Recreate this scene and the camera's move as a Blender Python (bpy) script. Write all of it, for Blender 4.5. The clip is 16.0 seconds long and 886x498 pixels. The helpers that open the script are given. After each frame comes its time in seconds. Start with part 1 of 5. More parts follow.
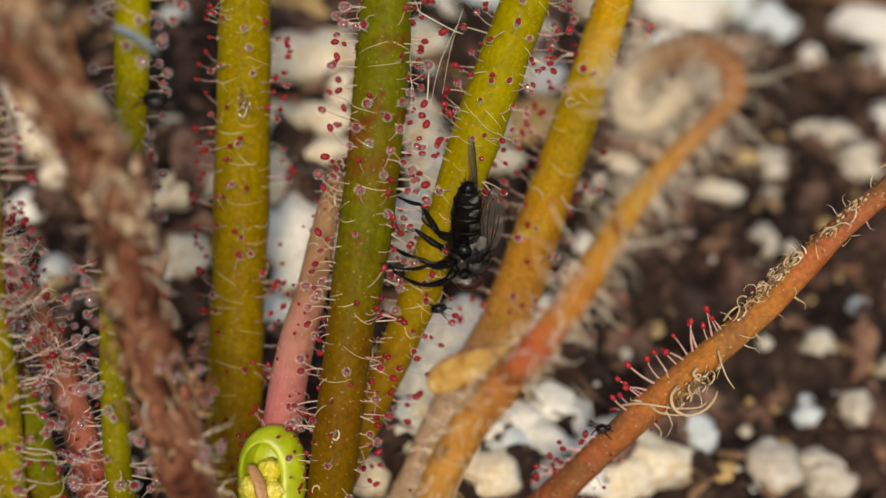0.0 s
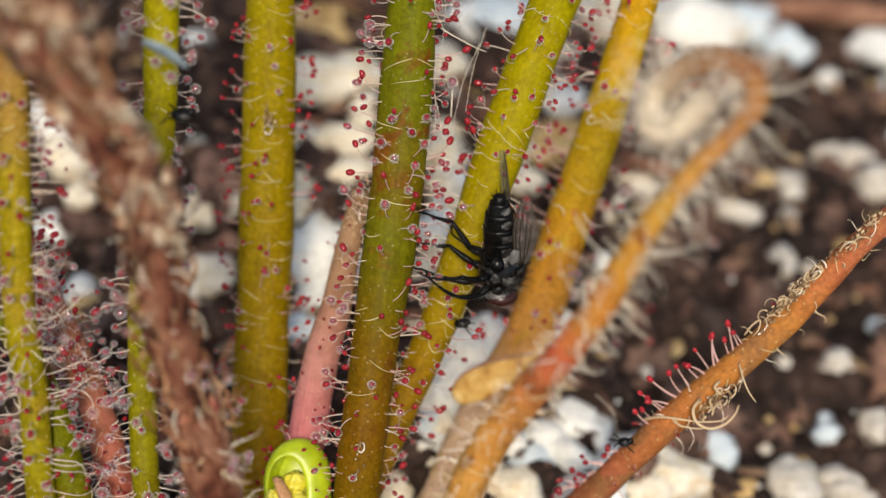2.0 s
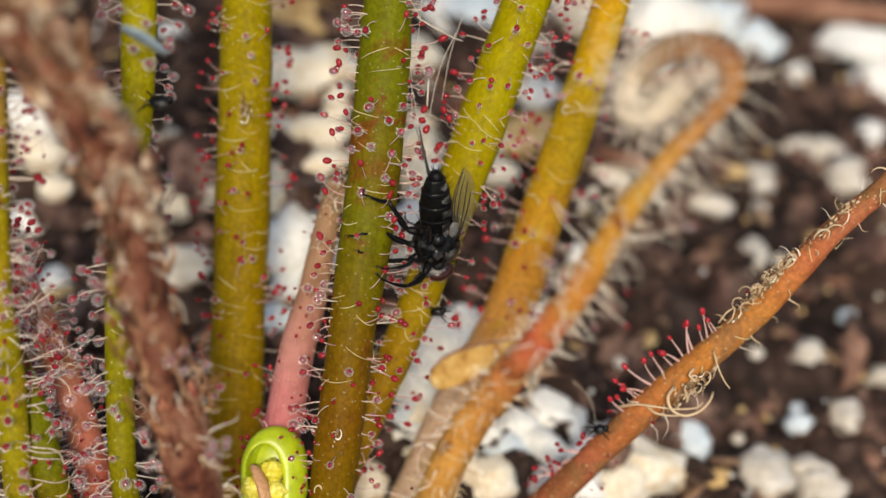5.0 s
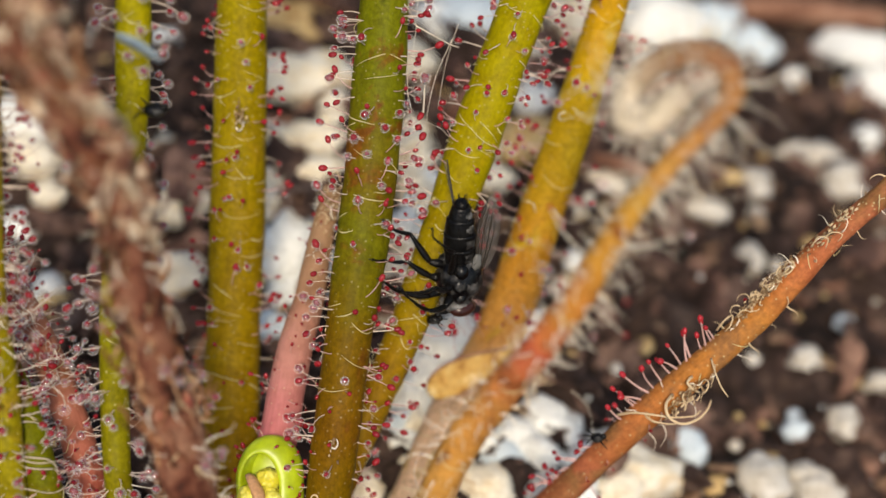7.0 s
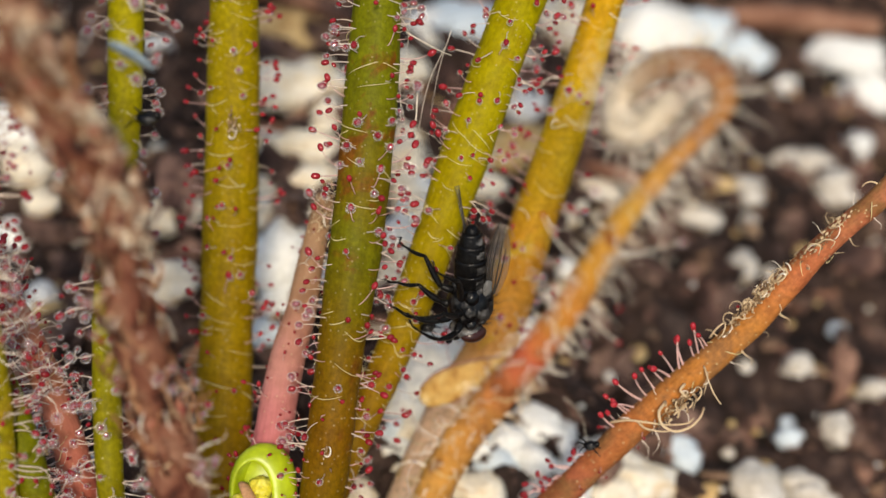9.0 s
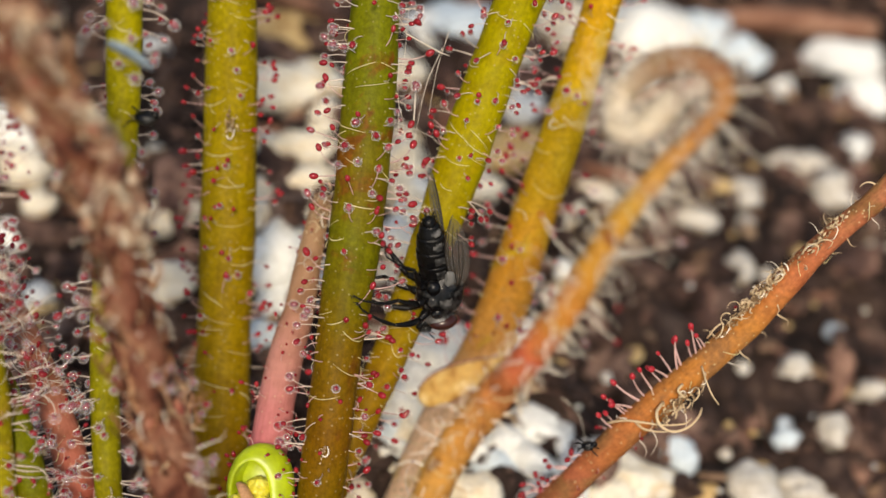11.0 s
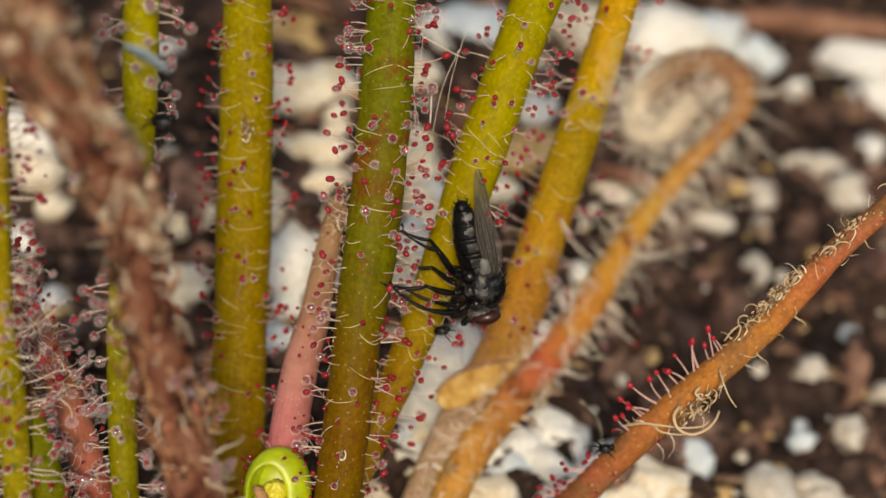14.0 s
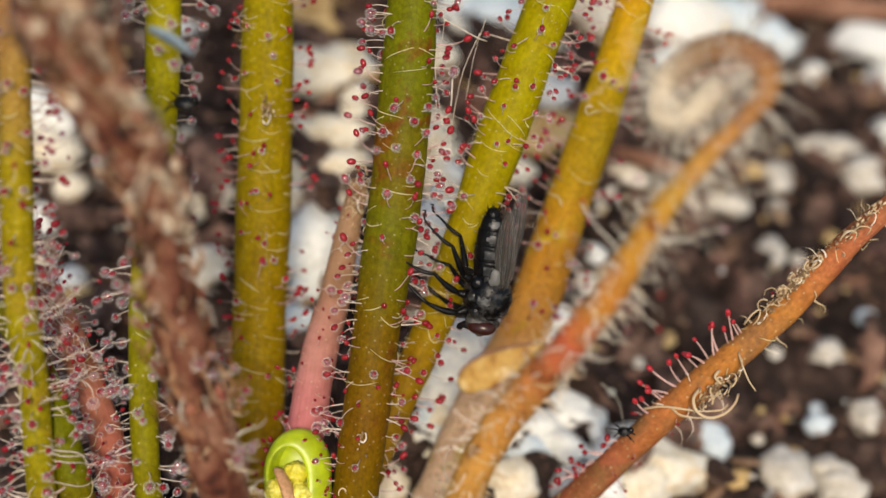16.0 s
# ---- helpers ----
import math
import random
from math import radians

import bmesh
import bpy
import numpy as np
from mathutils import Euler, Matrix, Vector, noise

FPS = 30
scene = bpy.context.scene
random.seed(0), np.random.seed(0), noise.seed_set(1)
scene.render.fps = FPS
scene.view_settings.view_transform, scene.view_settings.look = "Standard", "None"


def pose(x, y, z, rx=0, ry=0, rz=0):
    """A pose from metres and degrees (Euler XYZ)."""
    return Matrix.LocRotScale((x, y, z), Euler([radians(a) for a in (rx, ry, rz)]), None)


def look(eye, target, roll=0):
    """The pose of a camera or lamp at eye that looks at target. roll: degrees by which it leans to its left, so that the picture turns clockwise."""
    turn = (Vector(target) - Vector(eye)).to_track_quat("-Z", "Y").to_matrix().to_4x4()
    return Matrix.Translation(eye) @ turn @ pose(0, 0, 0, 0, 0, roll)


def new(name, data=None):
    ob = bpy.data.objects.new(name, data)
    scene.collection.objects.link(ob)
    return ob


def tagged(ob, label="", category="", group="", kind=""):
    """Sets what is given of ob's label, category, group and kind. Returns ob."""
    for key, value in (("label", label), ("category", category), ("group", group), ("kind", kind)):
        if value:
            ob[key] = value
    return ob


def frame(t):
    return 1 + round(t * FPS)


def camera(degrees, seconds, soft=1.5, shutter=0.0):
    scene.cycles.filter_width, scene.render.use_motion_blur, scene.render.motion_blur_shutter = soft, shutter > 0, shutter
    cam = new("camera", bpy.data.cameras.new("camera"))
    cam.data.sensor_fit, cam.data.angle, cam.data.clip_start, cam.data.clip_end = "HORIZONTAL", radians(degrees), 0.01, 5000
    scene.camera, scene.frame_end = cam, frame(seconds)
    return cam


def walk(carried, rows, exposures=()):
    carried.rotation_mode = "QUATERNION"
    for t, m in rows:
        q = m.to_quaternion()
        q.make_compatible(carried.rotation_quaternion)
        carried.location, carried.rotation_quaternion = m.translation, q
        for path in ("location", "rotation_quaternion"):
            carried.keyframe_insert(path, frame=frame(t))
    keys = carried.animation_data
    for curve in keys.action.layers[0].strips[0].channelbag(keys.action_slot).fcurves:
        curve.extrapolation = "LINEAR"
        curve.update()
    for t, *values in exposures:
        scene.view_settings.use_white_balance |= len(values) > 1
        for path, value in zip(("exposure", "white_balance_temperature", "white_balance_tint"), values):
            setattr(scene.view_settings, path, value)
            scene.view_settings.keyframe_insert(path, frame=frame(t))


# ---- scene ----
# ---------------------------------------------------------------- camera
cam = camera(26.0, 16.0, soft=1.5)
cam.data.dof.use_dof = True
cam.data.dof.focus_distance = 0.1025
cam.data.dof.aperture_fstop = 25.0
walk(cam, [
    (0, pose(0.00147, -0.07932, 0.10117, 37.578, 0.659, 0.639)),
    (0.5, pose(0.00114, -0.07945, 0.10073, 37.629, 0.640, 0.528)),
    (1, pose(0.00090, -0.07985, 0.10077, 37.848, 0.593, 0.435)),
    (1.5, pose(0.00095, -0.08054, 0.10110, 38.348, 0.827, 0.759)),
    (2, pose(0.00081, -0.08114, 0.10123, 38.795, 0.953, 0.803)),
    (2.5, pose(0.00066, -0.08158, 0.10100, 38.644, 0.838, 0.681)),
    (3, pose(0.00096, -0.08167, 0.10121, 38.790, 1.025, 0.835)),
    (3.5, pose(0.00065, -0.08218, 0.10170, 38.937, 1.080, 0.866)),
    (4, pose(0.00051, -0.08260, 0.10132, 39.031, 0.404, 0.360)),
    (6.5, pose(-0.00026, -0.08142, 0.10084, 38.873, 0.055, 0.013)),
    (7, pose(-0.00011, -0.08147, 0.10078, 38.962, -0.014, -0.097)),
    (7.5, pose(-0.00023, -0.08156, 0.10072, 39.076, -0.118, -0.242)),
    (8, pose(-0.00009, -0.08154, 0.10079, 39.196, -0.088, -0.245)),
    (8.5, pose(-0.00006, -0.08161, 0.10084, 39.218, -0.067, -0.243)),
    (9, pose(-0.00004, -0.08152, 0.10075, 39.226, -0.103, -0.268)),
    (11.5, pose(-0.00031, -0.08191, 0.10060, 39.453, -0.272, -0.389)),
    (12, pose(-0.00033, -0.08223, 0.10063, 39.522, -0.193, -0.423)),
    (12.5, pose(-0.00058, -0.08194, 0.10069, 39.511, -0.153, -0.260)),
    (13, pose(-0.00077, -0.08173, 0.10057, 39.603, -0.124, -0.184)),
    (13.5, pose(-0.00099, -0.08157, 0.10050, 39.568, -0.102, -0.328)),
    (14, pose(-0.00077, -0.08157, 0.10051, 39.422, -0.032, -0.303)),
    (14.5, pose(-0.00103, -0.08117, 0.10031, 39.378, -0.218, -0.456)),
    (15, pose(-0.00082, -0.08197, 0.10094, 39.415, -0.252, -0.486)),
    (15.5, pose(-0.00115, -0.08188, 0.10078, 39.086, -0.180, -0.326)),
    (16, pose(-0.00172, -0.08145, 0.10076, 38.772, -0.095, -0.084)),
], exposures=[(0, 0.12, 8250, 10), (0.5, 0.26, 7750, 10), (1, 0.38, 7350, 10), (2, 0.46, 7350, 10), (3.5, 0.46, 7450, 10), (9, 0.46, 7400, 10), (11.5, 0.54, 7750, 10),
    (12.5, 0.52, 8250, 10), (13, 0.50, 8550, 10), (13.5, 0.40, 8550, 10), (14, 0.24, 8350, 10), (14.5, 0.02, 7950, 10), (15, 0.18, 7250, 10), (15.5, 0.40, 7250, 10), (16, 0.41, 7450, 10)])

# ---------------------------------------------------------------- daylight
SUN_UP, SUN_TURN = radians(54), radians(178)
world = bpy.data.worlds.new("sky")
scene.world = world
world.use_nodes = True
wn = world.node_tree
sky = wn.nodes.new("ShaderNodeTexSky")
sky.sky_type, sky.sun_disc = "NISHITA", False
sky.sun_elevation, sky.sun_rotation = SUN_UP, SUN_TURN
wn.links.new(sky.outputs["Color"], wn.nodes["Background"].inputs["Color"])
wn.nodes["Background"].inputs["Strength"].default_value = 0.11
sun = new("sun", bpy.data.lights.new("sun", "SUN"))
sun.data.energy, sun.data.angle, sun.data.color = 2.38, radians(13), (1.0, 0.93, 0.84)
sun.matrix_world = look((math.sin(SUN_TURN) * math.cos(SUN_UP), math.cos(SUN_TURN) * math.cos(SUN_UP), math.sin(SUN_UP)), (0, 0, 0))

MM = 0.001


# ---------------------------------------------------------------- materials
def shader(name, rough=0.5, spec=0.5):
    m = bpy.data.materials.new(name)
    m.use_nodes = True
    nodes, links = m.node_tree.nodes, m.node_tree.links
    b = nodes["Principled BSDF"]
    b.inputs["Roughness"].default_value = rough
    b.inputs["Specular IOR Level"].default_value = spec
    return m, nodes, links, b


def ramp(nodes, stops):
    r = nodes.new("ShaderNodeValToRGB")
    els = r.color_ramp.elements
    while len(els) < len(stops):
        els.new(0.5)
    for e, (p, c) in zip(els, stops):
        e.position, e.color = p, (*c, 1)
    return r


def noise_tex(nodes, links, size_mm, detail=4.0, rough=0.55, coord="Object", distort=0.0):
    c = nodes.new("ShaderNodeTexCoord")
    n = nodes.new("ShaderNodeTexNoise")
    n.inputs["Scale"].default_value = 1000.0 / size_mm
    n.inputs["Detail"].default_value = detail
    n.inputs["Roughness"].default_value = rough
    n.inputs["Distortion"].default_value = distort
    links.new(c.outputs[coord], n.inputs["Vector"])
    return n


def mix_colour(nodes, links, a, b, fac, mode="MIX"):
    x = nodes.new("ShaderNodeMix")
    x.data_type, x.blend_type = "RGBA", mode
    for sock, v in ((x.inputs[6], a), (x.inputs[7], b)):
        if hasattr(v, "is_output"):
            links.new(v, sock)
        else:
            sock.default_value = (*v, 1)
    if hasattr(fac, "is_output"):
        links.new(fac, x.inputs[0])
    else:
        x.inputs[0].default_value = fac
    return x.outputs[2]


def bump(nodes, links, b, height, dist_mm, strength=1.0):
    k = nodes.new("ShaderNodeBump")
    k.inputs["Distance"].default_value = dist_mm * MM
    k.inputs["Strength"].default_value = strength
    links.new(height, k.inputs["Height"])
    links.new(k.outputs["Normal"], b.inputs["Normal"])


def grainy(name, stops, size_mm, rough=0.6, spec=0.4, relief=0.05, fine_mm=None, detail=5.0):
    """A surface whose colour wanders between stops, with relief of the same grain and a finer one."""
    m, nodes, links, b = shader(name, rough, spec)
    n = noise_tex(nodes, links, size_mm, detail)
    r = ramp(nodes, stops)
    links.new(n.outputs["Fac"], r.inputs["Fac"])
    f = noise_tex(nodes, links, fine_mm or size_mm / 5, 6.0)
    g = ramp(nodes, [(0.3, (0.78,) * 3), (0.7, (1.14,) * 3)])
    links.new(f.outputs["Fac"], g.inputs["Fac"])
    links.new(mix_colour(nodes, links, r.outputs["Color"], g.outputs["Color"], 1.0, "MULTIPLY"), b.inputs["Base Color"])
    bump(nodes, links, b, f.outputs["Fac"], relief)
    return m


def leaf_skin(name, stops, patch, patch_low=0.5, specks=0.35, rough=0.55, crisp=0.18, even=0.0):
    """Leaf skin: colour along the leaf, darker or redder patches, pale flecks and fine lengthwise relief."""
    m, nodes, links, b = shader(name, rough, 0.09)
    uv = nodes.new("ShaderNodeUVMap")
    sep = nodes.new("ShaderNodeSeparateXYZ")
    links.new(uv.outputs["UV"], sep.inputs["Vector"])
    wob = noise_tex(nodes, links, 6.0, 3.0)
    off = nodes.new("ShaderNodeMath")
    off.operation = "MULTIPLY_ADD"
    links.new(wob.outputs["Fac"], off.inputs[0])
    off.inputs[1].default_value = 0.16
    links.new(sep.outputs["Y"], off.inputs[2])
    r = ramp(nodes, [(p + 0.08, c) for p, c in stops])
    links.new(off.outputs[0], r.inputs["Fac"])
    n = noise_tex(nodes, links, 2.6, 5.0, distort=0.6)
    pr = ramp(nodes, [(patch_low, (0, 0, 0)), (patch_low + crisp, (1, 1, 1))])
    links.new(n.outputs["Fac"], pr.inputs["Fac"])
    c1 = mix_colour(nodes, links, r.outputs["Color"], patch, pr.outputs["Color"])
    f = noise_tex(nodes, links, 0.28, 4.0)
    fr = ramp(nodes, [(0.28, (0.68 + 0.22 * even,) * 3), (0.72, (1.18 - 0.16 * even,) * 3)])
    links.new(f.outputs["Fac"], fr.inputs["Fac"])
    c2 = mix_colour(nodes, links, c1, fr.outputs["Color"], 1.0, "MULTIPLY")
    mo = noise_tex(nodes, links, 1.1, 3.0)
    mr = ramp(nodes, [(0.35, (0.88, 0.85, 0.86)), (0.5, (1.0, 1.0, 1.0)), (0.68, (1.06, 1.07, 1.12))])
    links.new(mo.outputs["Fac"], mr.inputs["Fac"])
    c2 = mix_colour(nodes, links, c2, mr.outputs["Color"], 1.0, "MULTIPLY")
    # fibres that run along the leaf
    mp = nodes.new("ShaderNodeMapping")
    mp.inputs["Scale"].default_value = (46, 12, 1)
    links.new(uv.outputs["UV"], mp.inputs["Vector"])
    fib = nodes.new("ShaderNodeTexNoise")
    fib.inputs["Scale"].default_value, fib.inputs["Detail"].default_value = 1.0, 5.0
    links.new(mp.outputs["Vector"], fib.inputs["Vector"])
    fbr = ramp(nodes, [(0.3, (0.9, 0.89, 0.88)), (0.5, (1.0, 1.0, 1.0)), (0.7, (1.06, 1.06, 1.1))])
    links.new(fib.outputs["Fac"], fbr.inputs["Fac"])
    c2 = mix_colour(nodes, links, c2, fbr.outputs["Color"], 1.0, "MULTIPLY")
    co = nodes.new("ShaderNodeTexCoord")
    v = nodes.new("ShaderNodeTexVoronoi")
    v.inputs["Scale"].default_value = 2600.0
    links.new(co.outputs["Object"], v.inputs["Vector"])
    vr = ramp(nodes, [(0.06, (specks,) * 3), (0.2, (0, 0, 0))])
    links.new(v.outputs["Distance"], vr.inputs["Fac"])
    c3 = mix_colour(nodes, links, c2, (0.62, 0.55, 0.3), vr.outputs["Color"])
    links.new(c3, b.inputs["Base Color"])
    bump(nodes, links, b, f.outputs["Fac"], 0.05)
    return m


def plain(name, colour, rough, spec=0.5, transmission=0.0, ior=1.45, alpha=1.0):
    m, nodes, links, b = shader(name, rough, spec)
    b.inputs["Base Color"].default_value = (*colour, 1)
    b.inputs["Transmission Weight"].default_value = transmission
    b.inputs["IOR"].default_value = ior
    b.inputs["Alpha"].default_value = alpha
    return m


M_OLIVE = leaf_skin("olive leaf skin", [(0.0, (0.27, 0.125, 0.005)), (0.3, (0.265, 0.158, 0.003)), (0.55, (0.265, 0.182, 0.003)), (0.75, (0.275, 0.208, 0.003)), (1.0, (0.29, 0.25, 0.004))], (0.3, 0.19, 0.008), 0.55, 0.4)
M_MOSS = leaf_skin("moss green leaf skin", [(0.0, (0.2, 0.15, 0.005)), (0.5, (0.2, 0.18, 0.004)), (0.7, (0.3, 0.25, 0.004)), (1.0, (0.36, 0.3, 0.004))], (0.24, 0.18, 0.01), 0.55, 0.5)
M_GREEN = leaf_skin("green leaf skin with brown top", [(0.0, (0.2, 0.145, 0.008)), (0.35, (0.23, 0.185, 0.005)), (0.5, (0.27, 0.22, 0.005)), (0.68, (0.3, 0.22, 0.006)), (0.8, (0.34, 0.17, 0.05)), (1.0, (0.32, 0.15, 0.08))], (0.3, 0.2, 0.015), 0.55, 0.4)
M_DARK = leaf_skin("dark green leaf skin", [(0.0, (0.15, 0.095, 0.002)), (0.26, (0.155, 0.088, 0.002)), (0.36, (0.17, 0.076, 0.002)), (0.46, (0.155, 0.088, 0.002)), (0.54, (0.13, 0.124, 0.003)), (0.61, (0.145, 0.1, 0.003)), (0.68, (0.13, 0.13, 0.003)), (0.9, (0.16, 0.175, 0.003))], (0.165, 0.06, 0.006), 0.58, 0.25, crisp=0.09)
M_LIME = leaf_skin("yellow green leaf skin", [(0.0, (0.2, 0.095, 0.006)), (0.23, (0.22, 0.11, 0.006)), (0.36, (0.265, 0.145, 0.005)), (0.46, (0.27, 0.18, 0.003)), (0.6, (0.305, 0.245, 0.003)), (0.9, (0.33, 0.285, 0.003))], (0.34, 0.22, 0.006), 0.6, 0.3, even=0.4)
M_AMBER = leaf_skin("amber leaf skin", [(0.0, (0.8, 0.56, 0.38)), (0.26, (0.78, 0.5, 0.3)), (0.35, (0.54, 0.25, 0.06)), (0.46, (0.46, 0.2, 0.018)), (0.58, (0.44, 0.27, 0.01)), (0.66, (0.47, 0.3, 0.008)), (0.74, (0.54, 0.29, 0.01)), (0.9, (0.54, 0.3, 0.01))], (0.5, 0.33, 0.02), 0.56, 0.35)
M_DRY = leaf_skin("dry orange leaf skin", [(0.0, (0.55, 0.34, 0.14)), (0.3, (0.56, 0.31, 0.09)), (0.42, (0.52, 0.24, 0.05)), (0.5, (0.47, 0.2, 0.05)), (0.54, (0.44, 0.13, 0.045)), (0.585, (0.44, 0.095, 0.045)), (0.63, (0.5, 0.23, 0.035)), (0.72, (0.52, 0.28, 0.05)), (0.77, (0.44, 0.2, 0.06)), (0.82, (0.28, 0.13, 0.06)), (0.87, (0.3, 0.17, 0.09)), (0.91, (0.6, 0.5, 0.36))], (0.2, 0.06, 0.02), 0.57, 0.4, 0.6, 0.08)
M_RUST = leaf_skin("rust red leaf skin", [(0.0, (0.3, 0.07, 0.035)), (0.38, (0.34, 0.1, 0.045)), (0.53, (0.48, 0.18, 0.035)), (0.66, (0.48, 0.19, 0.04)), (0.76, (0.44, 0.13, 0.05)), (0.9, (0.42, 0.14, 0.07))], (0.26, 0.12, 0.045), 0.47, 0.55, 0.6)
M_PINK = leaf_skin("pink leaf skin", [(0.0, (0.5, 0.135, 0.145)), (0.5, (0.51, 0.15, 0.155)), (0.66, (0.48, 0.21, 0.165)), (0.8, (0.34, 0.18, 0.1)), (1.0, (0.34, 0.2, 0.11))], (0.55, 0.24, 0.15), 0.6, 0.3, even=1.0)
M_BROWNPINK = leaf_skin("reddish brown leaf skin", [(0.0, (0.36, 0.085, 0.06)), (0.5, (0.37, 0.1, 0.065)), (1.0, (0.42, 0.19, 0.12))], (0.27, 0.1, 0.05), 0.55, 0.3, even=1.0)
M_DEAD = grainy("withered leaf skin", [(0.36, (0.018, 0.008, 0.006)), (0.435, (0.105, 0.029, 0.015)), (0.51, (0.195, 0.072, 0.041)), (0.6, (0.3, 0.15, 0.09)), (0.7, (0.58, 0.44, 0.32))], 2.4, 0.8, 0.25, 0.2, 0.35, 6.0)
M_PALESHRED = grainy("pale papery shreds", [(0.4, (0.15, 0.045, 0.028)), (0.51, (0.4, 0.24, 0.15)), (0.62, (0.74, 0.63, 0.47))], 1.5, 0.8, 0.25, 0.1, 0.25)
M_SHRED = grainy("matted dry shreds", [(0.36, (0.03, 0.012, 0.01)), (0.44, (0.32, 0.08, 0.055)), (0.52, (0.42, 0.18, 0.11)), (0.66, (0.6, 0.46, 0.32))], 2.4, 0.8, 0.3, 0.1, 0.25)


def vary_by_piece(m, stops):
    """Pieces that share this material each take a tone of their own."""
    nodes, links = m.node_tree.nodes, m.node_tree.links
    b = nodes["Principled BSDF"]
    was = b.inputs["Base Color"].links[0].from_socket
    info = nodes.new("ShaderNodeObjectInfo")
    r = ramp(nodes, stops)
    links.new(info.outputs["Random"], r.inputs["Fac"])
    links.new(mix_colour(nodes, links, was, r.outputs["Color"], 1.0, "MULTIPLY"), b.inputs["Base Color"])


M_FIBRE = grainy("dry leaf fibre", [(0.35, (0.2, 0.08, 0.045)), (0.65, (0.4, 0.24, 0.14))], 1.2, 0.8, 0.25, 0.05, 0.2)
vary_by_piece(M_FIBRE, [(0.0, (0.1, 0.06, 0.05)), (0.35, (0.34, 0.2, 0.15)), (0.62, (0.7, 0.48, 0.38)), (0.84, (1.25, 1.15, 1.0)), (1.0, (1.8, 1.95, 1.95))])
M_BUD = grainy("fresh green bud skin", [(0.3, (0.36, 0.45, 0.012)), (0.7, (0.44, 0.54, 0.02))], 3.0, 0.35, 0.4, 0.01, 0.6)
M_BUDIN = grainy("yellow bud skin", [(0.35, (0.66, 0.58, 0.03)), (0.65, (0.76, 0.7, 0.14))], 1.0, 0.4, 0.5, 0.02)
M_BAND = grainy("papery pink scale", [(0.35, (0.5, 0.26, 0.12)), (0.65, (0.6, 0.34, 0.18))], 0.8, 0.6, 0.3, 0.03)
M_HAIR = plain("pale hair", (0.86, 0.72, 0.6), 0.25, 0.6, 0.35, 1.4)
M_HAIRPINK = plain("pinkish hair", (0.84, 0.55, 0.5), 0.25, 0.6, 0.35, 1.4)
M_FINE = plain("fine cream hair", (0.68, 0.59, 0.3), 0.35, 0.5)
M_HAIRWHITE = plain("white dry hair", (0.9, 0.81, 0.66), 0.5, 0.4, 0.0, 1.4)
M_HAIRTAN = plain("tan dry hair", (0.64, 0.48, 0.29), 0.55, 0.4, 0.0, 1.4)
M_GLAND = plain("dark red gland", (0.3, 0.015, 0.022), 0.15, 0.6)
M_GLANDDEEP = plain("maroon gland", (0.23, 0.01, 0.016), 0.18, 0.5)
M_GLANDRED = plain("scarlet gland", (0.4, 0.02, 0.03), 0.25, 0.5)
M_GLANDDRY = plain("dried brown gland", (0.12, 0.03, 0.025), 0.5, 0.4)


def clear_drop(name, rough):
    """A clear drop: a little milky, with gloss that grows towards its rim."""
    m = bpy.data.materials.new(name)
    m.use_nodes = True
    nodes, links = m.node_tree.nodes, m.node_tree.links
    nodes.remove(nodes["Principled BSDF"])
    clear, gloss, mix, edge, rise = (nodes.new("ShaderNode" + k) for k in ("BsdfTransparent", "BsdfGlossy", "MixShader", "LayerWeight", "ValToRGB"))
    clear.inputs["Color"].default_value = (1.0, 0.98, 0.98, 1)
    gloss.inputs["Roughness"].default_value = rough
    els = rise.color_ramp.elements
    els[0].position, els[0].color, els[1].position, els[1].color = 0.4, (0.09, 0.09, 0.09, 1), 0.95, (0.22, 0.22, 0.22, 1)
    edge.inputs["Blend"].default_value = 0.5
    milk, body = nodes.new("ShaderNodeBsdfDiffuse"), nodes.new("ShaderNodeMixShader")
    milk.inputs["Color"].default_value = (0.95, 0.86, 0.86, 1)
    body.inputs[0].default_value = 0.07
    links.new(clear.outputs[0], body.inputs[1])
    links.new(milk.outputs[0], body.inputs[2])
    # pale sheen added at the rim stands in for refracted bright sky
    rim_sheen, both = nodes.new("ShaderNodeBsdfSheen"), nodes.new("ShaderNodeAddShader")
    rim_sheen.inputs["Color"].default_value, rim_sheen.inputs["Roughness"].default_value = (1.0, 0.95, 0.95, 1), 0.3
    for out, into in ((mix.outputs[0], both.inputs[0]), (rim_sheen.outputs[0], both.inputs[1]), (both.outputs[0], nodes["Material Output"].inputs[0]), (edge.outputs["Facing"], rise.inputs[0]), (rise.outputs[0], mix.inputs[0]), (body.outputs[0], mix.inputs[1]), (gloss.outputs[0], mix.inputs[2])):
        links.new(out, into)
    return m


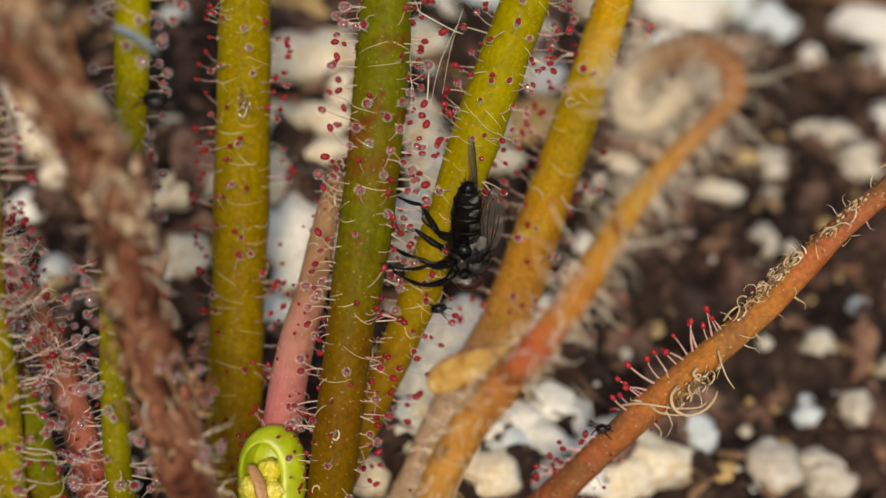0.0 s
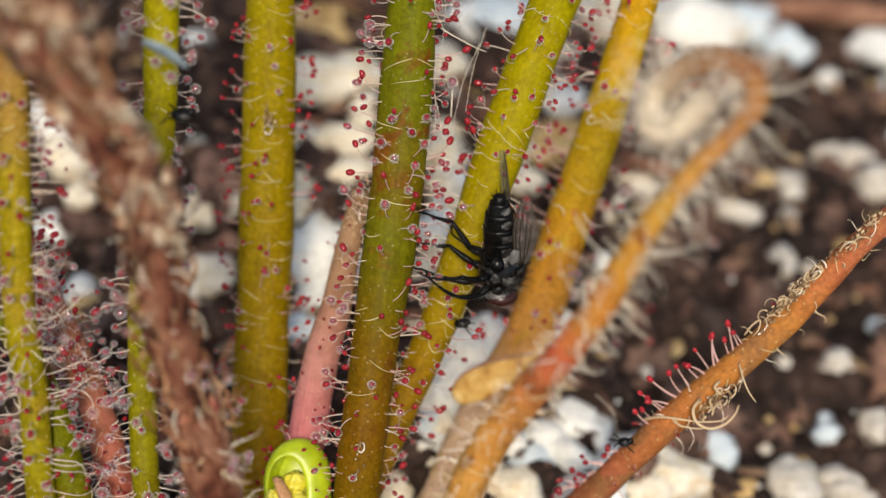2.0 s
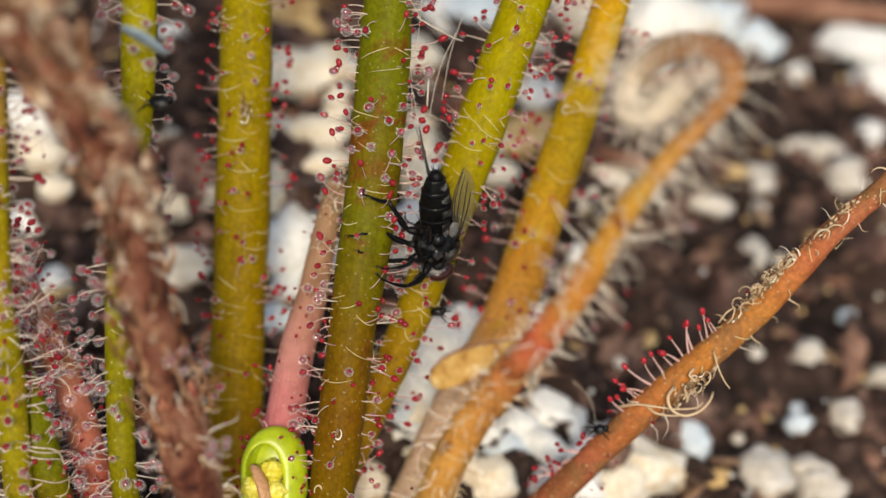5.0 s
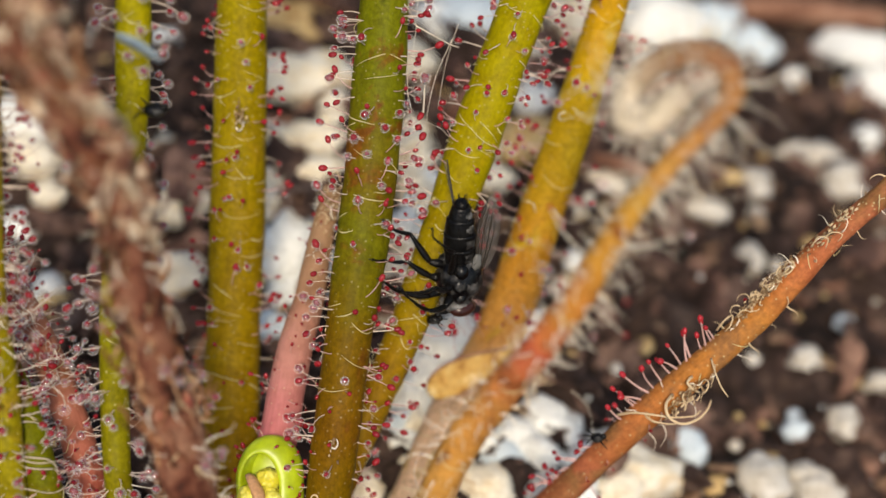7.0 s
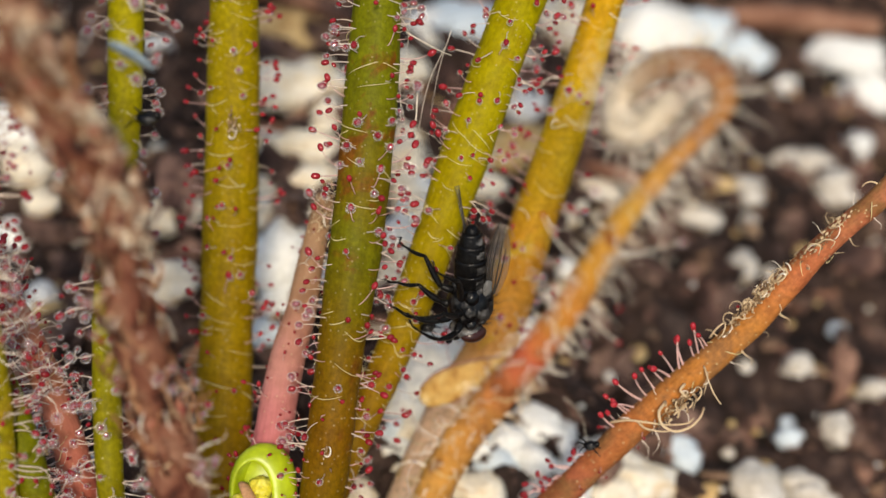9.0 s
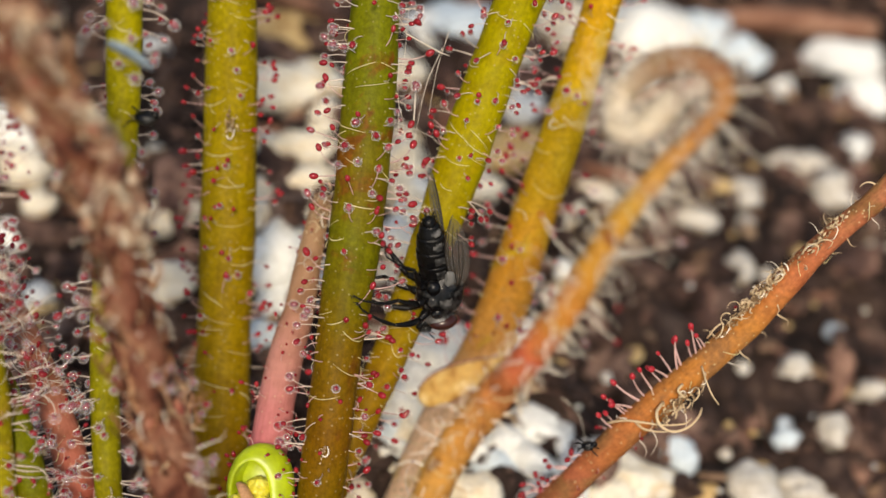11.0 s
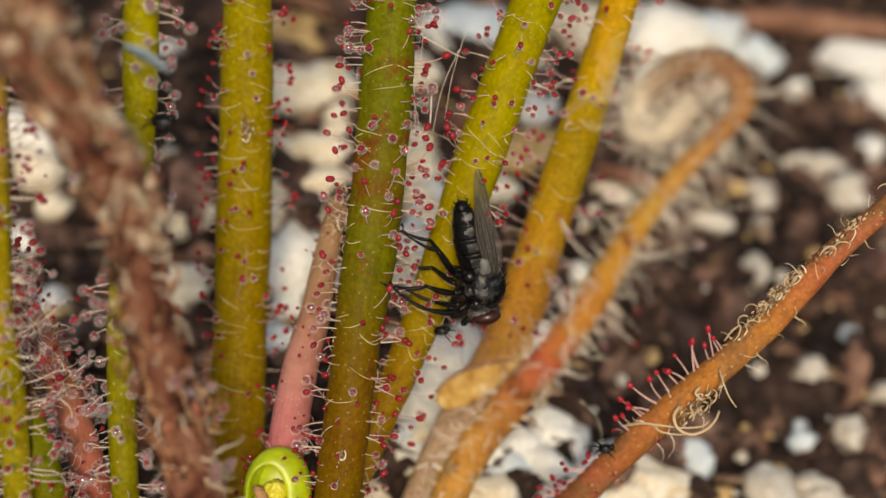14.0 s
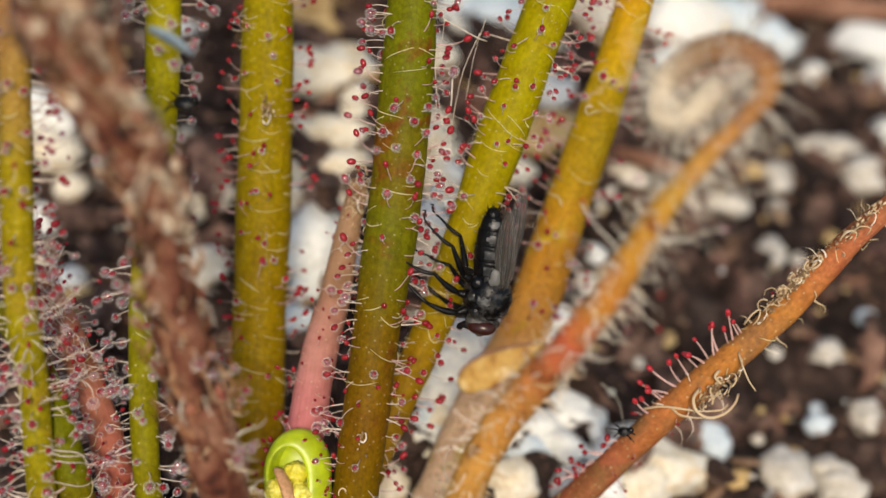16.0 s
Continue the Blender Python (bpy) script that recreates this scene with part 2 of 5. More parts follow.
M_DEW = clear_drop("sticky dew", 0.07)
M_PERLITE = grainy("white perlite", [(0.3, (0.74, 0.74, 0.69)), (0.7, (0.88, 0.88, 0.84))], 1.3, 0.85, 0.25, 0.12, 0.35)
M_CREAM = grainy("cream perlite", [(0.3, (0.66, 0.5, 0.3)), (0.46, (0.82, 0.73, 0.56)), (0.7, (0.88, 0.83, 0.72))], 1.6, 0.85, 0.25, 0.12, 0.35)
M_BLUISH = grainy("bluish white perlite", [(0.3, (0.52, 0.61, 0.66)), (0.7, (0.7, 0.77, 0.8))], 1.5, 0.8, 0.3, 0.1, 0.35)
# greyer, stained twin of the white perlite; tones down grains lit too brightly
M_DULL = grainy("dull perlite", [(0.3, (0.46, 0.4, 0.31)), (0.5, (0.63, 0.58, 0.5)), (0.7, (0.73, 0.7, 0.64))], 1.4, 0.85, 0.25, 0.12, 0.35)


def stain(m, colour, low, size_mm):
    """Rusty stains soaked into a pale grain."""
    nodes, links = m.node_tree.nodes, m.node_tree.links
    b = nodes["Principled BSDF"]
    was = b.inputs["Base Color"].links[0].from_socket
    n = noise_tex(nodes, links, size_mm, 3.0, coord="Object", distort=0.5)
    r = ramp(nodes, [(low, (0, 0, 0)), (low + 0.14, (1, 1, 1))])
    links.new(n.outputs["Fac"], r.inputs["Fac"])
    links.new(mix_colour(nodes, links, was, colour, r.outputs["Color"]), b.inputs["Base Color"])


stain(M_PERLITE, (0.66, 0.5, 0.28), 0.6, 2.6)
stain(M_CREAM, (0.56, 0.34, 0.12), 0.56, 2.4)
stain(M_DULL, (0.55, 0.36, 0.16), 0.56, 2.4)
M_TANCHIP = grainy("tan stained grain", [(0.3, (0.42, 0.24, 0.08)), (0.6, (0.62, 0.45, 0.22))], 1.2, 0.8, 0.25, 0.1, 0.3)
M_SOIL = grainy("dark peat", [(0.36, (0.007, 0.004, 0.003)), (0.47, (0.022, 0.013, 0.01)), (0.58, (0.057, 0.034, 0.026)), (0.74, (0.13, 0.085, 0.064))], 3.5, 0.9, 0.25, 0.5, 0.6, 8.0)
M_CRUMB = grainy("peat crumb", [(0.33, (0.014, 0.008, 0.007)), (0.5, (0.068, 0.039, 0.031)), (0.68, (0.2, 0.13, 0.1))], 2.2, 0.85, 0.3, 0.2, 0.4)


def vary_by_island(m):
    """Each loose crumb takes a tone of its own."""
    nodes, links = m.node_tree.nodes, m.node_tree.links
    b = nodes["Principled BSDF"]
    was = b.inputs["Base Color"].links[0].from_socket
    geo = nodes.new("ShaderNodeNewGeometry")
    r = ramp(nodes, [(0.0, (0.35, 0.33, 0.32)), (0.5, (1.0, 0.97, 0.95)), (0.8, (1.6, 1.5, 1.42)), (1.0, (2.5, 2.2, 2.0))])
    links.new(geo.outputs["Random Per Island"], r.inputs["Fac"])
    links.new(mix_colour(nodes, links, was, r.outputs["Color"], 1.0, "MULTIPLY"), b.inputs["Base Color"])


vary_by_island(M_CRUMB)
M_BARK = grainy("brown bark", [(0.3, (0.16, 0.06, 0.035)), (0.55, (0.32, 0.16, 0.1)), (0.75, (0.42, 0.26, 0.18))], 2.2, 0.75, 0.3, 0.2, 0.5)
M_FLAKE = grainy("tan bark flake", [(0.3, (0.1, 0.055, 0.035)), (0.5, (0.24, 0.14, 0.085)), (0.7, (0.42, 0.29, 0.18))], 2.0, 0.8, 0.3, 0.15, 0.4)
M_HUSK = grainy("golden husk", [(0.34, (0.3, 0.12, 0.02)), (0.44, (0.52, 0.28, 0.06)), (0.56, (0.62, 0.38, 0.11)), (0.68, (0.8, 0.6, 0.3))], 0.9, 0.5, 0.4, 0.14, 0.16)
M_DEBRIS = grainy("grey brown debris", [(0.3, (0.1, 0.06, 0.035)), (0.55, (0.32, 0.2, 0.1)), (0.8, (0.55, 0.42, 0.26))], 0.6, 0.8, 0.3, 0.1, 0.2)
M_FLY = grainy("black fly shell", [(0.35, (0.002, 0.002, 0.0025)), (0.65, (0.007, 0.0065, 0.006))], 0.5, 0.3, 0.2, 0.03, 0.12)
M_FLYGREY = grainy("grey dusted fly shell", [(0.5, (0.002, 0.002, 0.0025)), (0.68, (0.06, 0.058, 0.055))], 0.6, 0.3, 0.3, 0.02, 0.1)
M_FLYBAND = grainy("pale dusted fly shell", [(0.36, (0.006, 0.006, 0.006)), (0.5, (0.04, 0.039, 0.037)), (0.66, (0.15, 0.145, 0.14))], 0.55, 0.4, 0.4, 0.02, 0.1)
M_EYE = plain("dark red eye", (0.035, 0.009, 0.006), 0.3, 0.5)
M_CALYPTER = plain("pale calypter", (0.13, 0.127, 0.118), 0.5, 0.4)
M_WING = plain("smoky wing", (0.15, 0.135, 0.12), 0.25, 0.6, 0.0, 1.4, 0.25)
M_FACE = grainy("silvery dusted fly face", [(0.35, (0.02, 0.019, 0.018)), (0.6, (0.16, 0.155, 0.15))], 0.7, 0.4, 0.4, 0.02, 0.1)
M_VEIN = plain("wing vein", (0.03, 0.025, 0.02), 0.4)
M_BLUE = grainy("blue grey insect wing", [(0.3, (0.16, 0.24, 0.32)), (0.7, (0.34, 0.42, 0.46))], 1.0, 0.35, 0.6, 0.02)


# ---------------------------------------------------------------- mesh helpers
def smooth_line(points, step):
    """A Catmull-Rom line through rows of numbers, resampled to about that step between rows' first three."""
    p = np.array(points, float)
    p = np.vstack([2 * p[0] - p[1], p, 2 * p[-1] - p[-2]])
    rows = []
    for i in range(1, len(p) - 2):
        n = max(2, int(np.linalg.norm(p[i + 1, :3] - p[i, :3]) / step))
        for t in np.arange(n) / n:
            rows.append(0.5 * (2 * p[i] + (p[i + 1] - p[i - 1]) * t + (2 * p[i - 1] - 5 * p[i] + 4 * p[i + 1] - p[i + 2]) * t**2
                               + (3 * p[i] - p[i - 1] - 3 * p[i + 1] + p[i + 2]) * t**3))
    return np.array(rows + [p[-2]])


def frames_along(c):
    """Tangent and two normals at each point of a line, with no sudden twist."""
    t = np.gradient(c, axis=0)
    t /= np.linalg.norm(t, axis=1)[:, None] + 1e-12
    n = np.zeros_like(t)
    first = np.cross(t[0], (0.13, 0.9, 0.42))
    n[0] = first / np.linalg.norm(first)
    for i in range(1, len(t)):
        v = n[i - 1] - t[i] * (n[i - 1] @ t[i])
        n[i] = v / np.linalg.norm(v)
    return t, n, np.cross(t, n)


def tube(line, radii, sides=8, flat=1.0, wobble=None):
    """Vertices, faces and (u, v) of a closed tapering tube along a line."""
    c, r = np.array(line, float), np.array(radii, float)
    _, n, b = frames_along(c)
    a = np.arange(sides) / sides * 2 * math.pi
    ring = r[:, None]
    if wobble is not None:
        ring = ring * wobble(np.arange(len(c))[:, None], a[None, :])
    v = c[:, None] + n[:, None] * (np.cos(a)[None, :] * ring)[..., None] + b[:, None] * (np.sin(a)[None, :] * ring * flat)[..., None]
    verts = v.reshape(-1, 3).tolist()
    faces, k = [], len(c)
    for i in range(k - 1):
        for j in range(sides):
            j2 = (j + 1) % sides
            faces.append((i * sides + j, i * sides + j2, (i + 1) * sides + j2, (i + 1) * sides + j))
    faces.append(tuple(range(sides - 1, -1, -1)))
    faces.append(tuple((k - 1) * sides + j for j in range(sides)))
    uv = [(j / sides, i / (k - 1)) for i in range(k) for j in range(sides)]
    return verts, faces, uv


def ball(radius, at=(0, 0, 0), cuts=2, stretch=(1, 1, 1), rough=0.0, grain=1.0, seed=0.0):
    """Vertices and faces of a round lump, uneven by rough."""
    bm = bmesh.new()
    bmesh.ops.create_icosphere(bm, subdivisions=cuts, radius=1.0)
    verts = []
    for v in bm.verts:
        d = v.co.normalized()
        k = 1.0
        if rough:
            q = d * grain + Vector((seed * 7.3, seed * 3.1, seed * 5.7))
            k += rough * (noise.noise(q) + 0.5 * noise.noise(q * 2.3) + 0.25 * noise.noise(q * 5.1))
        verts.append([at[i] + d[i] * radius * stretch[i] * k for i in range(3)])
    faces = [tuple(v.index for v in f.verts) for f in bm.faces]
    bm.free()
    return verts, faces


def mesh_of(name, pieces, materials, smooth=True):
    """One mesh from pieces (vertices, faces, material slot, uv or None)."""
    verts, faces, slots, uvs = [], [], [], []
    for piece in pieces:
        v, f, slot = piece[:3]
        uv = piece[3] if len(piece) > 3 and piece[3] is not None else [(0.5, 0.5)] * len(v)
        o = len(verts)
        verts += list(v)
        uvs += list(uv)
        faces += [tuple(i + o for i in g) for g in f]
        slots += [slot] * len(f)
    me = bpy.data.meshes.new(name)
    me.from_pydata([tuple(v) for v in verts], [], faces)
    for m in materials:
        me.materials.append(m)
    me.polygons.foreach_set("material_index", slots)
    me.polygons.foreach_set("use_smooth", [smooth] * len(faces))
    layer = me.uv_layers.new(name="UVMap")
    idx = np.zeros(len(me.loops), dtype=np.int32)
    me.loops.foreach_get("vertex_index", idx)
    layer.data.foreach_set("uv", np.array(uvs, dtype=np.float32)[idx].ravel())
    me.update()
    return me


def part(name, me, parent, label="", m=None):
    ob = new(name, me)
    ob.parent = parent
    if m is not None:
        ob.matrix_basis = m
    return tagged(ob, label)


def thing(name, at, label, category, group=""):
    """An Empty at the base of a thing, in millimetres, that carries its parts."""
    ob = new(name)
    ob.location = Vector(at) * MM
    ob.empty_display_size = 0.002
    return tagged(ob, label, category, group)


# ---------------------------------------------------------------- ground
def ground_height(x, y):
    """Height of the potting mix in millimetres: a low mound round the plant, falling off to one side."""
    return 8 * math.exp(-(((x + 4) / 20) ** 2) - ((y - 5) / 40) ** 2) - 4 - 3.6 * math.tanh(x / 30)


def clod(x, y):
    fade = min(1.0, max(0.0, (140 - math.hypot(x, y)) / 60))
    q = Vector((x, y, 3.0))
    return fade * (1.8 * noise.noise(q * 0.16) + 1.5 * noise.noise(q * 0.42) + 0.8 * noise.noise(q * 1.1))


def build_ground():
    near = np.arange(-52, 52.01, 0.55)
    far = [60, 70, 82, 96, 115, 140, 180, 240, 330, 500, 800, 1500, 3000, 8000, 20000, 50000, 200000]
    axis = np.array([-f for f in reversed(far)] + list(near) + far)
    k = len(axis)
    verts = [(x * MM, y * MM, (ground_height(x, y) + clod(x, y)) * MM) for y in axis for x in axis]
    faces = [(j * k + i, j * k + i + 1, (j + 1) * k + i + 1, (j + 1) * k + i) for j in range(k - 1) for i in range(k - 1)]
    ob = new("ground", mesh_of("ground", [(verts, faces, 0)], [M_SOIL]))
    tagged(ob, "dark brown crumbly peat soil mixed with white perlite", "soil", kind="structure")


build_ground()


def build_crumbs():
    """Loose crumbs of peat, too many to count."""
    rng = random.Random(4)
    shapes = [ball(1.0, (0, 0, 0), 3 if s < 4 else 2, (1, rng.uniform(0.35, 0.85), rng.uniform(0.25, 0.6)), 0.85, 1.9, s) for s in range(8)]
    shapes = [(np.array(v), f) for v, f in shapes]
    verts, faces, o = [], [], 0
    for i in range(4200):
        x, y = rng.uniform(-46, 48), rng.uniform(-30, 44)
        v, f = shapes[i % 8]
        r = (rng.choice((0.9, 1.2, 1.7, 2.4)) if i % 8 < 4 and i % 3 == 0 else rng.choice((0.3, 0.45, 0.6, 0.8))) * rng.uniform(0.7, 1.25)
        turn = np.array(Euler((rng.uniform(-0.6, 0.6), rng.uniform(-0.6, 0.6), rng.uniform(0, 6.3))).to_matrix())
        w = (v * r) @ turn.T + (x, y, ground_height(x, y) + clod(x, y) + 0.2 * r)
        verts.append(w * MM)
        faces += [tuple(a + o for a in g) for g in f]
        o += len(v)
    ob = new("peat_crumbs", mesh_of("peat_crumbs", [(np.vstack(verts).tolist(), faces, 0)], [M_CRUMB], smooth=False))
    tagged(ob, "loose dark brown peat crumbs scattered over the soil", "soil", kind="stuff")
    # fine roots and fibres among the crumbs
    pieces = []
    for i in range(460):
        x, y, a = rng.uniform(-40, 42), rng.uniform(-26, 40), rng.uniform(0, 6.3)
        n = rng.uniform(3, 9)
        pts = []
        for s in range(6):
            a += rng.uniform(-0.5, 0.5)
            x, y = x + math.cos(a) * n / 6, y + math.sin(a) * n / 6
            pts.append(np.array((x, y, ground_height(x, y) + clod(x, y) + rng.uniform(0.2, 0.9))) * MM)
        r = rng.uniform(0.05, 0.13) * MM
        pieces.append((*tube(pts, [r] * 6, 4)[:2], 0))
    flakes = []
    for i in range(150):
        x, y = rng.uniform(-40, 42), rng.uniform(-26, 40)
        v, f = ball(rng.uniform(0.5, 1.5), (0, 0, 0), 2, (1, rng.uniform(0.25, 0.6), 0.16), 0.5, 1.6, i)
        turn = np.array(Euler((rng.uniform(-0.7, 0.7), rng.uniform(-0.7, 0.7), rng.uniform(0, 6.3))).to_matrix())
        flakes.append(((np.array(v) @ turn.T + (x, y, ground_height(x, y) + clod(x, y) + 0.5)) * MM, f, 0))
    ob = new("bark_flakes", mesh_of("bark_flakes", [(v.tolist(), f, k) for v, f, k in flakes], [M_FLAKE]))
    tagged(ob, "small tan bark flakes lying on the peat soil", "bark", kind="stuff")
    ob = new("root_fibres", mesh_of("root_fibres", pieces, [M_CRUMB]))
    tagged(ob, "thin brown root fibres lying on the peat soil", "fibre", kind="stuff")


build_crumbs()


# ---------------------------------------------------------------- grains on the soil
def grain(x, y, r, kind="white", wide=1.0, tall=0.8, turn=0.0):
    """One lump of perlite, half sunk into the mix; millimetres."""
    mat, label = {"white": (M_PERLITE, "rough white perlite grain half sunk in dark peat"),
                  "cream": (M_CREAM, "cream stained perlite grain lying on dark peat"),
                  "blue": (M_BLUISH, "smooth bluish white perlite grain on dark peat"),
                  "dull": (M_DULL, "dull greyish white perlite grain on dark peat"),
                  "tan": (M_TANCHIP, "tan stained grain lying on dark peat")}[kind]
    v, f = ball(r * MM, (0, 0, 0), 3, (wide, 1.0 / math.sqrt(wide), tall), 0.34, 1.25, x * 0.37 + y * 0.11)
    ob = new("perlite_grain", mesh_of("perlite_grain", [(v, f, 0)], [mat]))
    ob.matrix_basis = pose(x * MM, y * MM, (ground_height(x, y) + 0.35 * r * tall) * MM, 0, 0, turn)
    tagged(ob, label, "perlite", "perlite grains on the soil")


# pale grains added to lighten dim, hazy gaps between the leaves
grain(5.4, 20.0, 1.6, "white", 1.1, 0.85, 12)
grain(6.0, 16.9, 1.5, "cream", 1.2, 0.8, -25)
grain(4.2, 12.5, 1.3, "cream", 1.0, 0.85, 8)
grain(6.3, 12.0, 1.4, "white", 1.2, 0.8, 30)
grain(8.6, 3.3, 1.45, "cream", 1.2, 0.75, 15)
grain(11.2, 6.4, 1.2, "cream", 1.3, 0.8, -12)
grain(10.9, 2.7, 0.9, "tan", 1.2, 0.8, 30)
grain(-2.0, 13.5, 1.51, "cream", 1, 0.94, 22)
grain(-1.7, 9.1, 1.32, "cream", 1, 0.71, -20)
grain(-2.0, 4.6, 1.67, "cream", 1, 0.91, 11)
grain(-1.1, 2.5, 1.05, "white", 1, 0.87, -9)
grain(-1.3, -10.4, 1.35, "white", 1, 0.95, 5)
grain(0.4, -12.9, 1.83, "white", 1, 0.85, -17)
grain(-2.2, -14.1, 1.39, "white", 1, 0.81, -5)
grain(-10.0, -6.8, 1.22, "white", 1, 0.88, 24)
grain(-7.1, -7.6, 0.93, "white", 1, 0.94, 2)
grain(-1.0, -12.6, 1.5, "white", 1.1, 0.9, -11)
grain(0.9, -9.5, 1.61, "white", 1, 0.71, -23)
grain(-2.3, -10.7, 1.42, "white", 1, 0.82, -9)
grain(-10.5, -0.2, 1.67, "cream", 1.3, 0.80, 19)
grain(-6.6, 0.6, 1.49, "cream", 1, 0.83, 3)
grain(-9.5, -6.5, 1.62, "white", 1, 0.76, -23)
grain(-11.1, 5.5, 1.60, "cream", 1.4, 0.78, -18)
# cream in place of bluish, which lifts a shaded gap
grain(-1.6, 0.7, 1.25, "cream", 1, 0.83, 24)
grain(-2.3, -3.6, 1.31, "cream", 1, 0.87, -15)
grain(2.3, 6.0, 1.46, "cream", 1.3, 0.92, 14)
grain(5.1, -9.4, 1.01, "white", 1, 0.88, 20)
grain(6.5, -10.6, 0.79, "white", 1, 0.89, 14)
grain(-1.6, -16.2, 1.45, "cream", 1, 0.85, 24)
grain(1.9, -16.3, 1.39, "white", 1.2, 0.94, -16)
grain(2.5, -19.6, 1.71, "cream", 1.2, 0.89, 10)
grain(0.6, -18.7, 1.37, "cream", 1, 0.82, 1)
grain(10.1, -15.3, 1.42, "white", 1, 0.82, 21)
grain(10.7, -18.5, 1.75, "cream", 1.3, 0.83, 16)
grain(6.4, -19.3, 1.66, "white", 1.2, 0.79, 19)
grain(4.5, -15.8, 1.33, "white", 1, 0.92, -1)
grain(20.8, 25.8, 2.16, "blue", 1.2, 0.84, 21)
grain(23.8, 23.8, 1.95, "blue", 1, 0.88, 0)
grain(27.1, 21.6, 0.86, "white", 1, 0.76, -8)
grain(32.6, 24.3, 2.15, "white", 1.5, 0.87, -16)
grain(33.2, 20.6, 1.95, "white", 1.2, 0.93, -11)
grain(16.6, 23.5, 3.24, "white", 1.2, 0.93, -9)
grain(26.1, 13.6, 0.89, "dull", 1.6, 0.94, 10)
grain(28.1, 13.5, 1.17, "dull", 1.3, 0.83, 0)
grain(29.4, 10.9, 1.6, "dull", 1.1, 0.86, 4)
grain(22.7, 9.8, 1.28, "dull", 1, 0.78, -14)
grain(22.5, 6.9, 0.66, "dull", 1, 0.83, 21)
grain(21.6, 2.6, 1.17, "dull", 1, 0.86, -21)
grain(23.5, 2.5, 0.49, "dull", 1, 0.91, 11)
grain(18.7, 6.4, 0.92, "dull", 1.8, 0.93, -15)
grain(24.6, -5.8, 1.19, "dull", 1.1, 0.89, -22)
grain(26.5, -10.5, 1.23, "dull", 1, 0.86, -11)
grain(23.3, -11.2, 0.86, "blue", 1.2, 0.76, 18)
grain(20.3, -15.7, 2.0, "dull", 1, 0.73, 1)
grain(24.2, -16.1, 1.49, "dull", 1.2, 0.91, -12)
grain(17.3, -16.5, 0.94, "tan", 1, 0.75, 19)
grain(15.4, -14.3, 1.52, "blue", 1, 0.81, 10)
grain(11.9, -16.8, 2.20, "cream", 1.5, 0.71, -6)
grain(13.9, -16.7, 1.43, "dull", 1, 0.74, 8)
grain(8.5, -16.6, 1.69, "white", 1, 0.72, 22)
grain(3.4, -17.6, 1.56, "blue", 1, 0.71, 11)
grain(6.2, -14.0, 1.56, "white", 1.3, 0.71, -12)
grain(5.6, -16.7, 1.40, "white", 1.3, 0.90, -17)
grain(7.6, -14.7, 1.42, "white", 1, 0.75, 9)
grain(8.2, -18.5, 1.57, "white", 1.2, 0.80, -22)
grain(-2.2, -13.4, 1.2, "white", 1.1, 0.9, -17)
grain(0.2, -11.5, 1.41, "white", 1, 0.71, -7)
grain(-2.8, -16.1, 1.31, "blue", 1.2, 0.85, 12)
grain(-3.5, -18.4, 1.20, "cream", 1, 0.73, -8)
grain(-4.7, -20.3, 1.29, "cream", 1, 0.71, -2)
grain(-9.6, -4.0, 2.54, "white", 1, 0.89, 11)
grain(-7.7, -5.7, 1.44, "white", 1, 0.93, 12)
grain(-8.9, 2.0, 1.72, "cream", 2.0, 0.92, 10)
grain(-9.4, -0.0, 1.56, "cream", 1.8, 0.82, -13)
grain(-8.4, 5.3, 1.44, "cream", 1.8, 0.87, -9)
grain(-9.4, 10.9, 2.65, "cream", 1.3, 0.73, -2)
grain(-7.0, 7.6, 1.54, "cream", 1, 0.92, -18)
grain(-16.9, -4.7, 1.61, "cream", 1, 0.85, -5)
grain(-18.0, -5.5, 0.73, "white", 1, 0.83, -17)
grain(-29.3, 10.6, 2.19, "white", 1, 0.94, -12)
grain(-28.6, 7.4, 1.81, "cream", 1.2, 0.85, -4)
grain(-27.0, 4.2, 1.1, "cream", 1.2, 0.70, 2)
grain(-25.9, -4.2, 1.1, "white", 1, 0.74, -22)
grain(-28.4, 1.3, 1.35, "white", 1, 0.71, -16)
grain(-28.3, -18.5, 1.56, "white", 1, 0.72, 6)
grain(-21.2, -16.9, 0.83, "blue", 1, 0.83, 24)
grain(-16.9, 0.8, 1.69, "cream", 1.6, 0.93, 24)
grain(1.7, 18.9, 2.46, "blue", 1.3, 0.76, -2)
grain(-0.8, 18.5, 1.63, "white", 1, 0.76, 4)
grain(5.4, 7.8, 1.95, "tan", 1.4, 0.86, 15)
grain(8.8, -1.3, 0.76, "white", 1, 0.88, -12)
grain(8.1, -4.2, 0.95, "dull", 1, 0.81, 1)
grain(5.9, -7.3, 1.10, "white", 1, 0.70, -23)
grain(4.3, -5.9, 0.92, "white", 1, 0.80, -19)
grain(9.9, 22.4, 2.54, "cream", 1.3, 0.88, -12)
grain(5.7, 14.7, 1.22, "white", 1, 0.72, -15)
grain(-24.8, -5.9, 1.1, "tan", 1.5, 0.76, -14)
grain(27.8, -2.0, 0.71, "blue", 1, 0.83, -1)
grain(20.9, -5.9, 0.5, "dull", 1, 0.78, 7)
grain(24.6, 1.7, 0.46, "dull", 1, 0.75, 20)
grain(19.9, -0.3, 0.45, "tan", 1, 0.94, 11)
grain(13.4, -6.7, 0.60, "tan", 1, 0.81, 0)
grain(26.3, 4.9, 0.60, "tan", 1, 0.85, -22)
grain(11.3, -9.0, 0.42, "dull", 1, 0.80, 1)
grain(27.7, -6.7, 0.63, "tan", 1, 0.75, -20)
